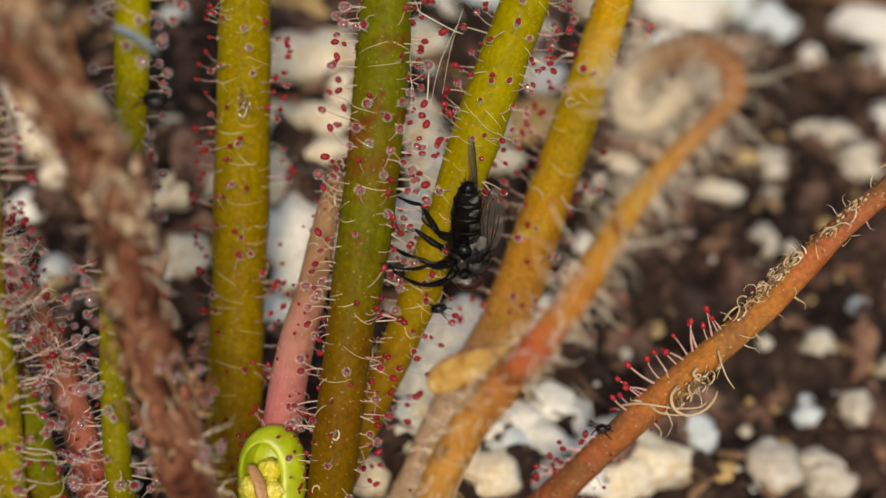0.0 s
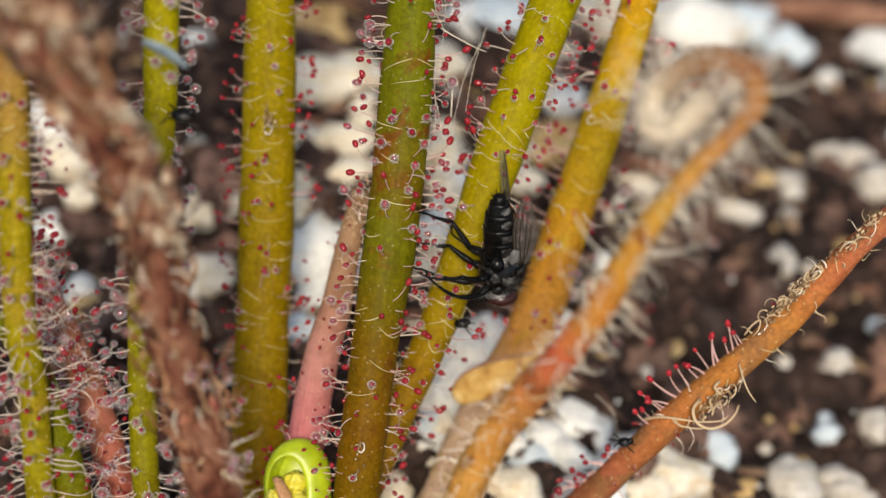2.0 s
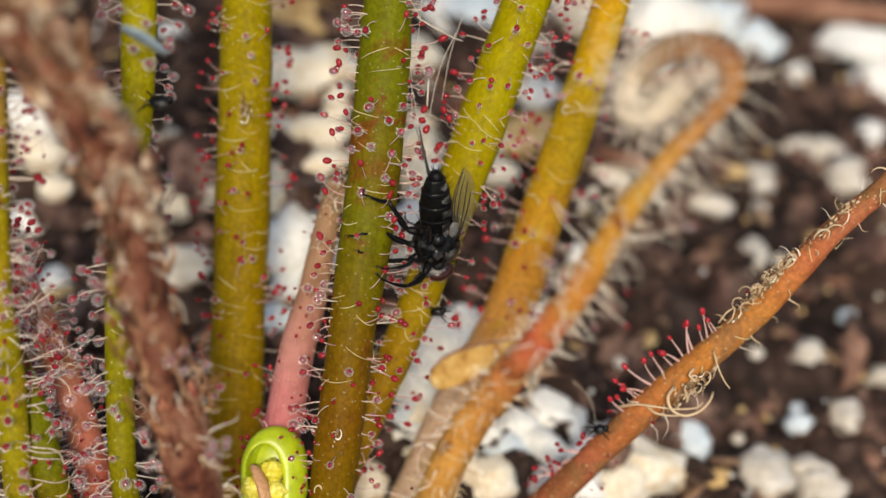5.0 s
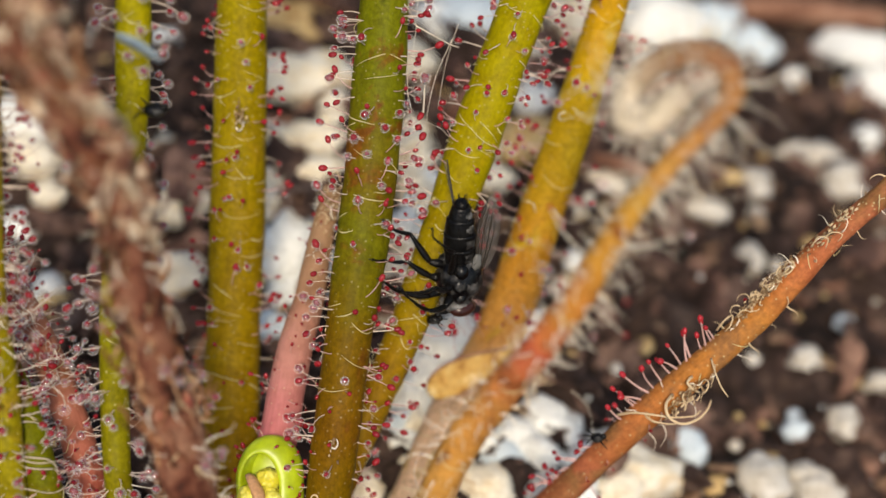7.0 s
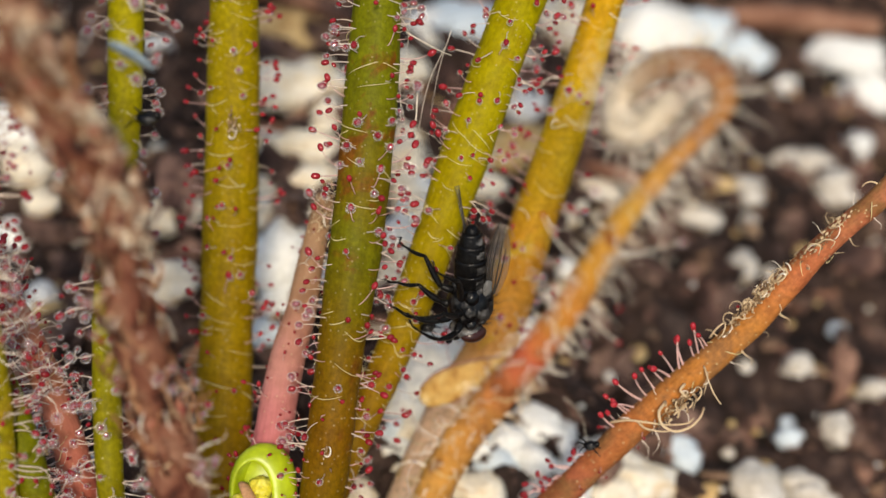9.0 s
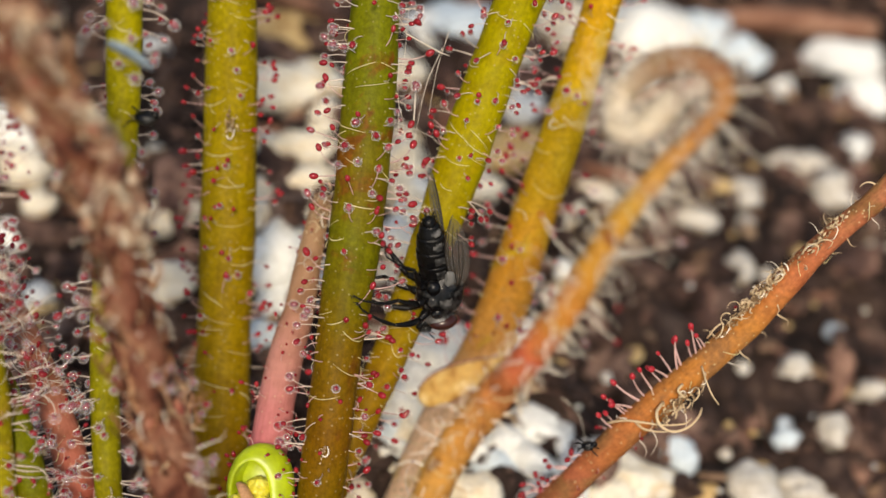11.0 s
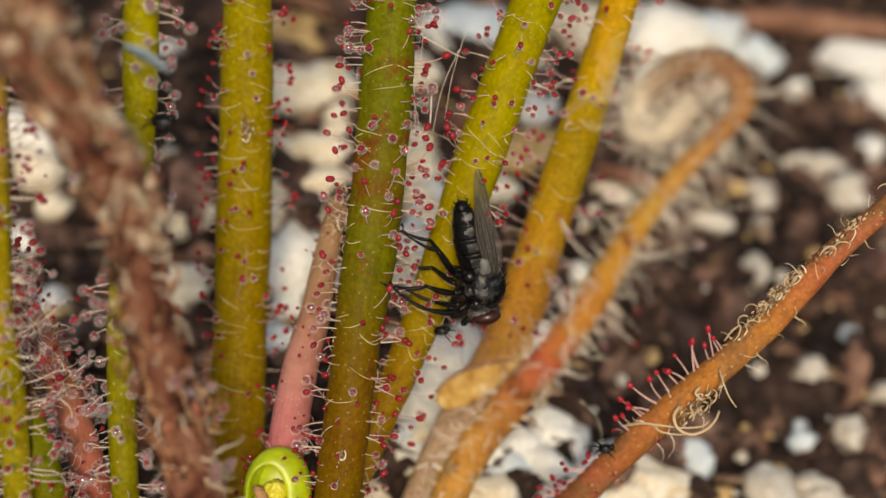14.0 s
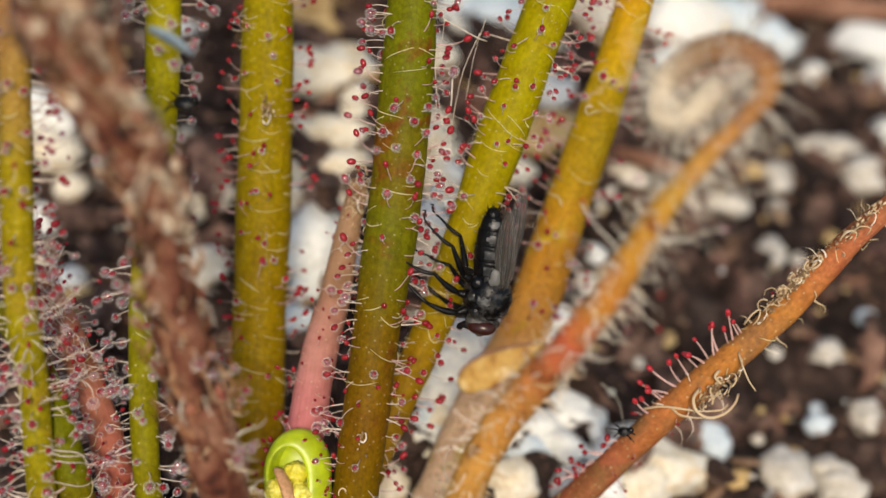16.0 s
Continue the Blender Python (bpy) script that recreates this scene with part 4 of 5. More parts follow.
# ---------------------------------------------------------------- fly
def build_fly():
    """A fly 7 mm long: head towards +x, back towards +z, legs below."""
    fly = thing("fly", (0, 0, 0), "black bristly fly stuck head down on a sticky leaf", "fly")
    rng = random.Random(5)

    def lump(name, at, size, mats, parent=fly, label="", rough=0.03, cuts=3, grain_=2.0, pale=None):
        """An uneven rounded body part; pale picks the faces that take the second material."""
        v, f = ball(MM, np.array(at) * MM, cuts, size, rough, grain_, at[0])
        light = [g for g in f if pale and pale(*(sum(np.array(v[k]) for k in g) / 3 / MM - np.array(at)))]
        dark = [g for g in f if g not in light]
        return part(name, mesh_of(name, [(v, dark, 0), (v, light, 1)], mats), parent, label)

    def bristles(parent, centre, size, count, long, lean=(-0.7, 0, 0.1), low=-0.3, thick=0.02):
        pieces = []
        for _ in range(count):
            d = Vector((rng.uniform(-1, 1), rng.uniform(-1, 1), rng.uniform(low, 1))).normalized()
            p = Vector([centre[i] + d[i] * size[i] * 0.98 for i in range(3)])
            e = (d + Vector(lean)).normalized() * long * rng.uniform(0.5, 1.2)
            pieces.append((*tube([p * MM, (p + e * 0.5 + d * 0.05) * MM, (p + e) * MM], [thick * MM, thick * 0.75 * MM, thick * 0.2 * MM], 4)[:2], 0))
        part("bristles", mesh_of("bristles", pieces, [M_FLY]), parent)

    # thorax with pale dusted stripes along the back and plates on its sides
    thorax = lump("thorax", (1.35, 0, 0.1), (1.45, 1.2, 1.32), [M_FLYGREY, M_FLYBAND], rough=0.05, cuts=4, grain_=2.6,
                  pale=lambda x, y, z: (z > 0.35 and 0.22 < abs(y) < 0.4) or (-0.35 < z < 0.3 and abs(y) > 0.7 and math.sin(5.2 * x + 1.5) > 0.45))
    bristles(thorax, (1.3, 0, 0.1), (1.4, 1.08, 1.2), 90, 0.75)
    for side in (-1, 1):
        for x, z, r in ((2.1, -0.35, 0.42), (1.35, -0.5, 0.5), (0.55, -0.4, 0.45)):
            lump("side_plate", (x, 0.72 * side, z), (r, 0.4, r * 0.9), [M_FLYGREY, M_FLYBAND], thorax, rough=0.08)
    lump("scutellum", (-0.05, 0, 0.85), (0.5, 0.62, 0.3), [M_FLYGREY, M_FLYBAND])
    # abdomen: overlapping rings with a raised hind edge and a pale dusted spot on each side
    for i, (x0, x1, r0, r1) in enumerate(((0.35, -0.75, 0.74, 0.86), (-0.6, -1.6, 0.85, 0.84), (-1.45, -2.45, 0.82, 0.7), (-2.3, -3.1, 0.68, 0.46))):
        s = np.linspace(0, 1, 10)
        radii = (r0 + (r1 - r0) * s) * (1 + 0.05 * np.sin(math.pi * s) + 0.045 * np.clip((s - 0.72) / 0.2, 0, 1) - 0.3 * np.clip((s - 0.93) / 0.07, 0, 1))
        line = [((x0 + (x1 - x0) * q) * MM, 1e-7 * k, (-0.02 - 0.1 * (0.35 - x0 - (x1 - x0) * q) / 3.4) * MM) for k, q in enumerate(s)]
        v, f, uv = tube(line, radii * MM, 28, 0.9, lambda k, a: 1 + 0.02 * np.sin(5 * a + i) + 0.012 * np.sin(3 * a + 2 * k))
        mid = [np.mean([v[k] for k in g], axis=0) / MM for g in f]
        spot = [g for g, m in zip(f, mid) if ((m[0] - x0) / (x1 - x0) - 0.45) ** 2 / 0.07 + (m[2] - 0.1) ** 2 / 0.075 < 1 and abs(m[1]) > 0.25]
        ring = part("abdomen_ring", mesh_of("abdomen_ring", [(v, [g for g in f if g not in spot], 0), (v, spot, 1)], [M_FLY, M_FLYBAND]), fly)
        bristles(ring, (x1 + 0.15, 0, 0), (0.1, r1, r1), 22, 0.3, (-1.2, 0, 0.1), -1, 0.014)
    tail = lump("abdomen_tip", (-3.1, 0, -0.12), (0.42, 0.42, 0.4), [M_FLY, M_FLYBAND])
    bristles(tail, (-3.1, 0, -0.12), (0.42, 0.42, 0.4), 40, 0.32, (-1.2, 0, 0.1), -1)
    # head: two large eyes on a silvery dusted capsule
    head = lump("head", (2.85, 0, -0.05), (0.5, 0.95, 0.9), [M_FACE, M_FLY], rough=0.02)
    for side in (-1, 1):
        v, f = ball(MM, np.array((3.0, 0.5 * side, 0.04)) * MM, 3, (0.45, 0.56, 0.8))
        part("eye", mesh_of("eye", [(v, f, 0)], [M_EYE]), head, "dark red compound eye")
        line = [(3.3, 0.1 * side, 0.15), (3.55, 0.14 * side, 0.0), (3.58, 0.17 * side, -0.25)]
        part("antenna", mesh_of("antenna", [(*tube(np.array(line) * MM, [0.08 * MM, 0.1 * MM, 0.06 * MM], 6)[:2], 0)], [M_FLY]), head)
        lump("palp", (3.2, 0.12 * side, -0.75), (0.16, 0.08, 0.3), [M_FLY, M_FLY], head)
    bristles(head, (2.75, 0, 0), (0.5, 0.9, 0.85), 34, 0.4, (0.2, 0, 0.3), -0.8)
    part("proboscis", mesh_of("proboscis", [(*tube(np.array([(2.95, 0, -0.6), (3.1, 0, -1.0), (3.3, 0, -1.25), (3.42, 0, -1.3)]) * MM, [0.24 * MM, 0.15 * MM, 0.2 * MM, 0.14 * MM], 8)[:2], 0)], [M_FLY]), head)
    for side in (-1, 1):
        v, f = ball(MM, np.array((0.1, 0.9 * side, 0.5)) * MM, 3, (0.5, 0.16, 0.3), 0.3, 1.8, 2)
        part("calypter", mesh_of("calypter", [(v, f, 0)], [M_CALYPTER]), fly, "pale rounded calypter")
        # wing: a cambered blade with veins, folded back along the abdomen
        root, tip = Vector((0.75, 0.85 * side, 0.85)), Vector((-3.95, -1.25, 0.85) if side < 0 else (-4.2, 3.0, 1.0))
        ax = tip - root
        wide = Vector((-0.12, -0.15, 0.95) if side < 0 else (-0.1, -0.85, -0.4)).normalized()
        lift = ax.normalized().cross(wide)
        n, k = 22, 8
        grid = []
        for i in range(n + 1):
            s = i / n
            lead = -0.5 * math.sin(math.pi * s) ** 0.8
            trail = (0.78 if side < 0 else 0.95) * math.sin(math.pi * min(1, 0.04 + 0.96 * s ** 0.8)) ** 0.6
            grid.append([root + ax * s + wide * (lead + (trail - lead) * j / k) + lift * 0.14 * math.sin(math.pi * j / k + 2.2 * s) for j in range(k + 1)])
        flat_ = [p for row in grid for p in row]
        w = k + 1
        top = [(i * w + j, i * w + j + 1, (i + 1) * w + j + 1, (i + 1) * w + j) for i in range(n) for j in range(k)]
        off = len(flat_)
        rim = [i * w for i in range(n + 1)] + [n * w + j for j in range(1, w)] + [i * w + k for i in range(n - 1, -1, -1)] + [j for j in range(k - 1, 0, -1)]
        faces = top + [tuple(q + off for q in reversed(g)) for g in top] + [(a, a + off, b + off, b) for a, b in zip(rim, rim[1:] + rim[:1])]
        verts = [p * MM for p in flat_] + [(p - lift * 0.015) * MM for p in flat_]
        wing = part("wing", mesh_of("wing", [(verts, faces, 0)], [M_WING]), fly, "smoky see-through wing")
        for j0, j1, until in ((0, 0, n), (1, 1, n - 1), (2, 3, n - 2), (4, 5, n - 4), (5, 7, n - 8)):
            vein = [(grid[i][j0] + (grid[i][j1] - grid[i][j0]) * (i / n)) * MM for i in range(until + 1)]
            part("wing_vein", mesh_of("wing_vein", [(*tube(vein, np.linspace(0.05, 0.022, len(vein)) * MM, 5)[:2], 0)], [M_VEIN]), wing)
    # legs: coxa, femur, tibia and tarsus reaching down to the leaf
    stance = {"front": [(2.1, 0.4, -0.75), (2.35, 0.75, -1.35), (1.9, 1.3, -2.9), (0.85, 1.35, -4.2), (0.5, 1.2, -4.55), (0.1, 1.1, -4.7)],
              "middle": [(1.35, 0.5, -0.95), (1.25, 0.8, -1.4), (0.3, 1.5, -2.7), (0.0, 1.7, -4.1), (-0.2, 1.6, -4.7), (-0.5, 1.5, -5.1)],
              "hind": [(0.5, 0.45, -0.8), (0.2, 0.8, -1.2), (-1.5, 1.6, -1.75), (-2.3, 1.8, -2.8), (-2.8, 1.7, -3.3), (-3.3, 1.6, -3.3)]}
    far = {"front": (0.35, 0.25), "middle": (0.1, 0.4), "hind": (0.35, -0.55)}
    legs = []
    for pair, pts in stance.items():
        for side in (-1, 1):
            dx, dz = far[pair] if side > 0 else (0, 0)
            p = np.array([(x + dx * i / 3, y * side, z + dz * min(i, 3) / 3) for i, (x, y, z) in enumerate(pts)])
            leg = new("leg")
            leg.parent = fly
            leg.location = Vector(p[0]) * MM
            tagged(leg, "thin black jointed leg")
            q = (p - p[0]) * MM
            thick, spines = [0.26, 0.2, 0.12, 0.075, 0.06], []
            for a, nm in ((0, "coxa"), (1, "femur"), (2, "tibia"), (3, "tarsus")):
                bow = np.array((0.12, 0.0, 0.05)) * MM * (a in (1, 2))
                seg = smooth_line(q[3:], 0.12 * MM) if a == 3 else np.array([q[a] + (q[a + 1] - q[a]) * s + bow * math.sin(math.pi * s) for s in np.linspace(0, 1, 8)])
                s = np.linspace(0, 1, len(seg))
                r = np.interp(s, (0, 0.35, 1), (thick[a] * 0.75, thick[a], thick[a + 1] * 0.8))
                if a == 3:
                    r = thick[3] * (0.85 - 0.2 * s + 0.18 * np.sin(s * 31))
                pieces = [(*tube(seg, r * MM, 8)[:2], 0)]
                for _ in range(14 if a in (1, 2) else 0):
                    j = rng.randrange(1, len(seg))
                    d = Vector((rng.uniform(-1, 1), rng.uniform(-1, 1), rng.uniform(-1, 0.4))).normalized()
                    spines.append((*tube([seg[j], seg[j] + np.array(d) * rng.uniform(0.12, 0.32) * MM], [0.016 * MM, 0.004 * MM], 4)[:2], 0))
                if a == 3:
                    for c in (-1, 1):
                        pieces.append((*tube([seg[-1], seg[-1] + np.array((0.05, 0.1 * c, -0.1)) * MM, seg[-1] + np.array((0.0, 0.16 * c, -0.22)) * MM], [0.03 * MM, 0.025 * MM, 0.008 * MM], 5)[:2], 0))
                part(nm, mesh_of(nm, pieces, [M_FLY]), leg)
            tagged(part("leg_fuzz", mesh_of("leg_fuzz", spines, [M_FLY]), leg), kind="stuff")
            legs.append(leg)
    return fly, legs


fly, legs = build_fly()


# ---------------------------------------------------------------- small things on the leaves
def unfurling_leaf():
    """A young leaf: a smooth green strap bent into an arch over knobbly yellow folded tips, with a papery scale."""
    foot, mid = np.array((-10.2, -28.6, 2.6)), np.array((-9.40, -26.05, 12.3))
    ex, eu, eb = np.array((1.0, 0, 0)), np.array((0, 0.779, 0.627)), np.array((0, -0.627, 0.779))
    ob = thing("young_leaf", foot, "bright green young sundew leaf unfurling beside older ones", "plant leaf", "sundew leaves")
    at = lambda x, u, b=0.0: mid + ex * x + eu * u + eb * b - foot
    way = [(-1.25, -8.5, -2.0), (-1.3, -5.0, -0.8), (-1.32, -2.2, 0.0)]
    way += [(-1.32 * math.cos(q), 2.05 * math.sin(q), 0.0) for q in np.linspace(0, math.pi, 15)]
    way += [(1.32, -1.2, 0.1), (1.2, -2.4, 0.3)]
    line = smooth_line([at(*p) for p in way], 0.12)
    across = -0.52 * ex - 0.3 * eu + 0.8 * eb
    tang = np.gradient(line, axis=0)
    tang /= np.linalg.norm(tang, axis=1)[:, None]
    out = np.cross(across, tang)
    out /= np.linalg.norm(out, axis=1)[:, None]
    n, m, s = len(line), 20, np.linspace(0, 1, len(line))
    half = np.interp(s, (0, 0.5, 0.72, 0.93, 1), (0.4, 0.55, 1.0, 1.1, 0.5))
    thick = np.interp(s, (0, 0.6, 1), (0.3, 0.3, 0.26))
    verts, faces = [], []
    for i in range(n):
        for j in range(m):
            a = 2 * math.pi * j / m
            bow = 0.16 * (1 - math.cos(a) ** 2 * 2)
            verts.append((line[i] + across * half[i] * math.cos(a) + out[i] * (thick[i] * math.sin(a) + bow * half[i])) * MM)
    for i in range(n - 1):
        for j in range(m):
            faces.append((i * m + j, i * m + (j + 1) % m, (i + 1) * m + (j + 1) % m, (i + 1) * m + j))
    faces += [tuple(range(m - 1, -1, -1)), tuple((n - 1) * m + j for j in range(m))]
    part("crook", mesh_of("crook", [(verts, faces, 0)], [M_BUD]), ob)
    for p, size, seed in ((at(-1.0, -0.8, 0.5), (0.66, 0.6, 0.8), 1), (at(0.0, 0.15, 0.35), (0.68, 0.6, 0.72), 2), (at(0.2, -1.1, 0.4), (0.75, 0.7, 0.95), 3), (at(-0.9, -2.3, 0.4), (0.75, 0.7, 0.95), 4)):
        v, f = ball(MM, p * MM, 4, size, 0.22, 3.2, seed)
        part("folded_tip", mesh_of("folded_tip", [(v, f, 0)], [M_BUDIN]), ob, "yellow folded leaf tip")
    v, f = ball(1.0, (0, 0, 0), 4)
    v = [(at(-0.05, -0.2, -0.45) + ex * p[0] * 1.32 + eu * p[1] * (2.0 if p[1] > 0 else 2.6) + eb * p[2] * 0.42) * MM for p in v]
    part("inner_fold", mesh_of("inner_fold", [(v, f, 0)], [M_BUD]), ob)
    rows = [(*at(-0.95, 0.4, 0.8), 0.3), (*at(-0.7, 0.0, 1.15), 0.4), (*at(-0.4, -0.7, 1.25), 0.45), (*at(-0.2, -1.7, 1.2), 0.42), (*at(-0.1, -2.4, 0.9), 0.3)]
    scale = smooth_line(rows, 0.15)
    v, f, uv = tube(scale[:, :3] * MM, scale[:, 3] * MM, 14, 0.6, lambda i, a: 1 + 0.05 * np.sin(5 * a + 0.4 * i))
    part("scale", mesh_of("scale", [(v, f, 0, uv)], [M_BAND]), ob, "papery pinkish brown scale")
    rng = random.Random(3)
    for i in range(12):
        k = rng.randrange(n * 2 // 3, n - 6)
        p = line[k] + across * half[k] * rng.uniform(-0.6, 0.9) + out[k] * thick[k] * 1.2
        zed = Vector(out[k] + across * rng.uniform(0.2, 0.9) + tang[k] * rng.uniform(-0.5, 0.5)).normalized()
        xed = (Vector(tang[k]) - zed * Vector(tang[k]).dot(zed)).normalized()
        mm = Matrix((xed, zed.cross(xed), zed)).transposed().to_4x4()
        mm.translation = Vector(p) * MM
        part("tentacle", KIT_STUB[i % 12][0], ob, m=mm @ Matrix.Diagonal((0.8, 0.8, 0.8, 1)))


unfurling_leaf()


def shreds():
    """Ragged flakes of dead tissue and matted fibre along the withered leaf."""
    rng = random.Random(12)
    line = smooth_line([(-18.4, -21.8, 53.8, 0.92), (-18.0, -22.5, 46.8, 1.00), (-17.4, -23.3, 43.0, 1.06), (-16.2, -24.1, 39.7, 1.08), (-15.0, -25.2, 35.7, 1.04), (-14.5, -26.2, 32.9, 1.00), (-14.0, -27.9, 29.6, 1.02), (-13.2, -29.6, 25.7, 1.07), (-12.4, -31.2, 21.2, 1.16)], 0.5)
    base = leaf_dead.location
    kinds = [mesh_of("dry_shred", [(*ball(MM, (0, 0, 0), 3, (rng.uniform(0.7, 1.5), rng.uniform(0.3, 0.6), rng.uniform(0.15, 0.35)), 0.9, 2.2, i), 0)], [M_SHRED]) for i in range(9)]
    for i in range(60):
        c = line[rng.randrange(len(line))]
        a = rng.uniform(0, 6.3)
        at = (Vector(c[:3]) + Vector((math.cos(a), -0.5 * abs(math.sin(a)), 0.3 * math.sin(a))) * c[3] * rng.uniform(0.75, 1.1)) * MM - base
        k = rng.uniform(0.3, 0.95)
        part("dry_shred", kinds[i % 9], leaf_dead, m=pose(*at, rng.uniform(0, 180), 90 + rng.uniform(-40, 40), rng.uniform(0, 180)) @ Matrix.Diagonal((k, k, k, 1)))

    # pale papery scraps on the upper part
    flat = [mesh_of("pale_shred", [(*ball(MM, (0, 0, 0), 3, (rng.uniform(1.1, 1.9), rng.uniform(0.6, 1.0), rng.uniform(0.2, 0.35)), 0.8, 2.0, i + 40), 0)], [M_PALESHRED]) for i in range(6)]
    for i in range(34):
        c = line[int(len(line) * rng.uniform(0.05, 0.6))]
        side = rng.choice((-1, 1, 1))
        at = (Vector(c[:3]) + Vector((side * rng.uniform(0.45, 1.0), -0.45 * rng.uniform(0.3, 1), 0.35)) * c[3]) * MM - base
        k = rng.uniform(0.5, 1.35)
        part("pale_shred", flat[i % 6], leaf_dead, "pale papery scrap", pose(*at, rng.uniform(-50, 50), 90 + rng.uniform(-50, 50), rng.uniform(0, 180)) @ Matrix.Diagonal((k, k, k, 1)))

    # long dry fibres that peel off along the leaf
    strands = []
    for i in range(10):
        n, r = rng.randrange(7, 12), rng.uniform(0.05, 0.13)
        x = np.linspace(-0.5, 0.5, n) * rng.uniform(3, 7)
        pts = np.stack([np.array([rng.gauss(0, 0.16) for _ in x]) + 0.3 * np.sin(x * rng.uniform(0.4, 1.2)), np.array([rng.gauss(0, 0.16) for _ in x]), x], 1)
        strands.append(mesh_of("dry_fibre", [(*tube(pts * MM, r * MM * (0.35 + np.sin(np.linspace(0.2, 2.9, n))), 6, 0.5)[:2], 0)], [M_FIBRE]))
    for i in range(230):
        k = rng.randrange(2, len(line) - 2)
        c, a = line[k], rng.uniform(0, 6.3)
        ax = Vector(line[k - 2][:3] - line[k + 2][:3]).normalized()
        side = ax.cross(Vector((0, -0.6, 0.8))).normalized()
        out = side * math.cos(a) + side.cross(ax) * math.sin(a)
        zed = (ax + out * rng.uniform(-0.15, 0.4) + side * rng.uniform(-0.3, 0.3)).normalized()
        xed = (out - zed * out.dot(zed)).normalized()
        m = Matrix((xed, zed.cross(xed), zed)).transposed().to_4x4()
        m.translation = (Vector(c[:3]) + out * c[3] * rng.uniform(0.85, 1.12)) * MM - base
        part("dry_fibre", strands[i % 10], leaf_dead, m=m)


shreds()


def husk():
    """A split seed husk caught in the hairs of the withering leaf."""
    a, b = np.array((-0.72, -27.95, 23.43)), np.array((3.38, -27.15, 25.75))
    ax = Vector(b - a)
    side = Vector((0, -0.63, 0.78)).cross(ax).normalized()
    long = ax.length
    n, m, verts, faces = 22, 16, [], []
    for i in range(n + 1):
        s = i / n
        w = 0.8 * math.sin(math.pi * (0.05 + 0.93 * s ** 0.72)) ** 0.7
        for j in range(m):
            t = 2 * math.pi * j / m
            r = w * (1 + 0.06 * math.sin(3 * t + 5 * s) + 0.05 * noise.noise(Vector((s * 6, math.cos(t) * 2, math.sin(t) * 2))))
            dent = 1 - 0.45 * max(0, math.sin(t)) ** 2
            verts.append(Vector((s - 0.5) * ax) + side * r * math.cos(t) + side.cross(ax).normalized() * -0.55 * r * math.sin(t) * dent)
    verts = [v * MM for v in verts]
    for i in range(n):
        for j in range(m):
            faces.append((i * m + j, i * m + (j + 1) % m, (i + 1) * m + (j + 1) % m, (i + 1) * m + j))
    faces += [tuple(range(m - 1, -1, -1)), tuple(n * m + j for j in range(m))]
    ob = new("seed_husk", mesh_of("seed_husk", [(verts, faces, 0)], [M_HUSK]))
    ob.location = Vector((a + b) / 2) * MM
    tagged(ob, "dry golden brown husk caught on a sundew leaf", "husk")
    for j in (0, m // 2):
        seam = [verts[i * m + j] for i in range(1, n)]
        part("rim", mesh_of("rim", [(*tube(seam, [0.09 * MM] * len(seam), 6)[:2], 0)], [M_BARK]), ob, "darker brown rim")
    crack = [verts[i * m + m // 4 * 3] * 1.02 for i in range(4, n - 3)]
    part("crease", mesh_of("crease", [(*tube(crack, [0.05 * MM] * len(crack), 5)[:2], 0)], [M_BARK]), ob)


husk()


def red_comb():
    """A row of straight red-tipped hairs on the upper side of the slanting leaf, and a few dried brown ones lower down."""
    rng = random.Random(8)
    a, b = Vector((9.18, -22.88, 10.57)), Vector((15.16, -19.43, 14.91))
    ax = (b - a).normalized()
    up = Vector((-1.37, 1.84, 2.77))
    up = (up - ax * up.dot(ax)).normalized()
    base = leaf_f.location
    for i in range(17):
        s = 0.2 + 0.9 * (i + rng.random()) / 17
        zed = (up + ax * (0.9 * s - 0.55 + rng.uniform(-0.2, 0.2)) + up.cross(ax) * rng.uniform(-0.5, 0.5)).normalized()
        xed = (ax - zed * ax.dot(zed)).normalized()
        m = Matrix((xed, zed.cross(xed), zed)).transposed().to_4x4()
        m.translation = (a + (b - a) * s + up * 0.72) * MM - base
        k = rng.uniform(0.7, 1.1)
        part("tentacle", KIT_RED[i % 12][0], leaf_f, m=m @ Matrix.Diagonal((k, k, k, 1)))
    c, d = Vector((6.62, -23.78, 7.27)), Vector((9.22, -22.73, 10.05))
    for i in range(12):
        zed = (up + ax * rng.uniform(-0.9, 0.1) + up.cross(ax) * rng.uniform(-0.5, 0.5)).normalized()
        xed = (ax - zed * ax.dot(zed)).normalized()
        m = Matrix((xed, zed.cross(xed), zed)).transposed().to_4x4()
        m.translation = (c + (d - c) * rng.random() + up * 0.75) * MM - base
        part("tentacle", KIT_STUB[i % 12][0], leaf_f, m=m @ Matrix.Diagonal((1.5, 1.5, 1.5, 1)))


red_comb()


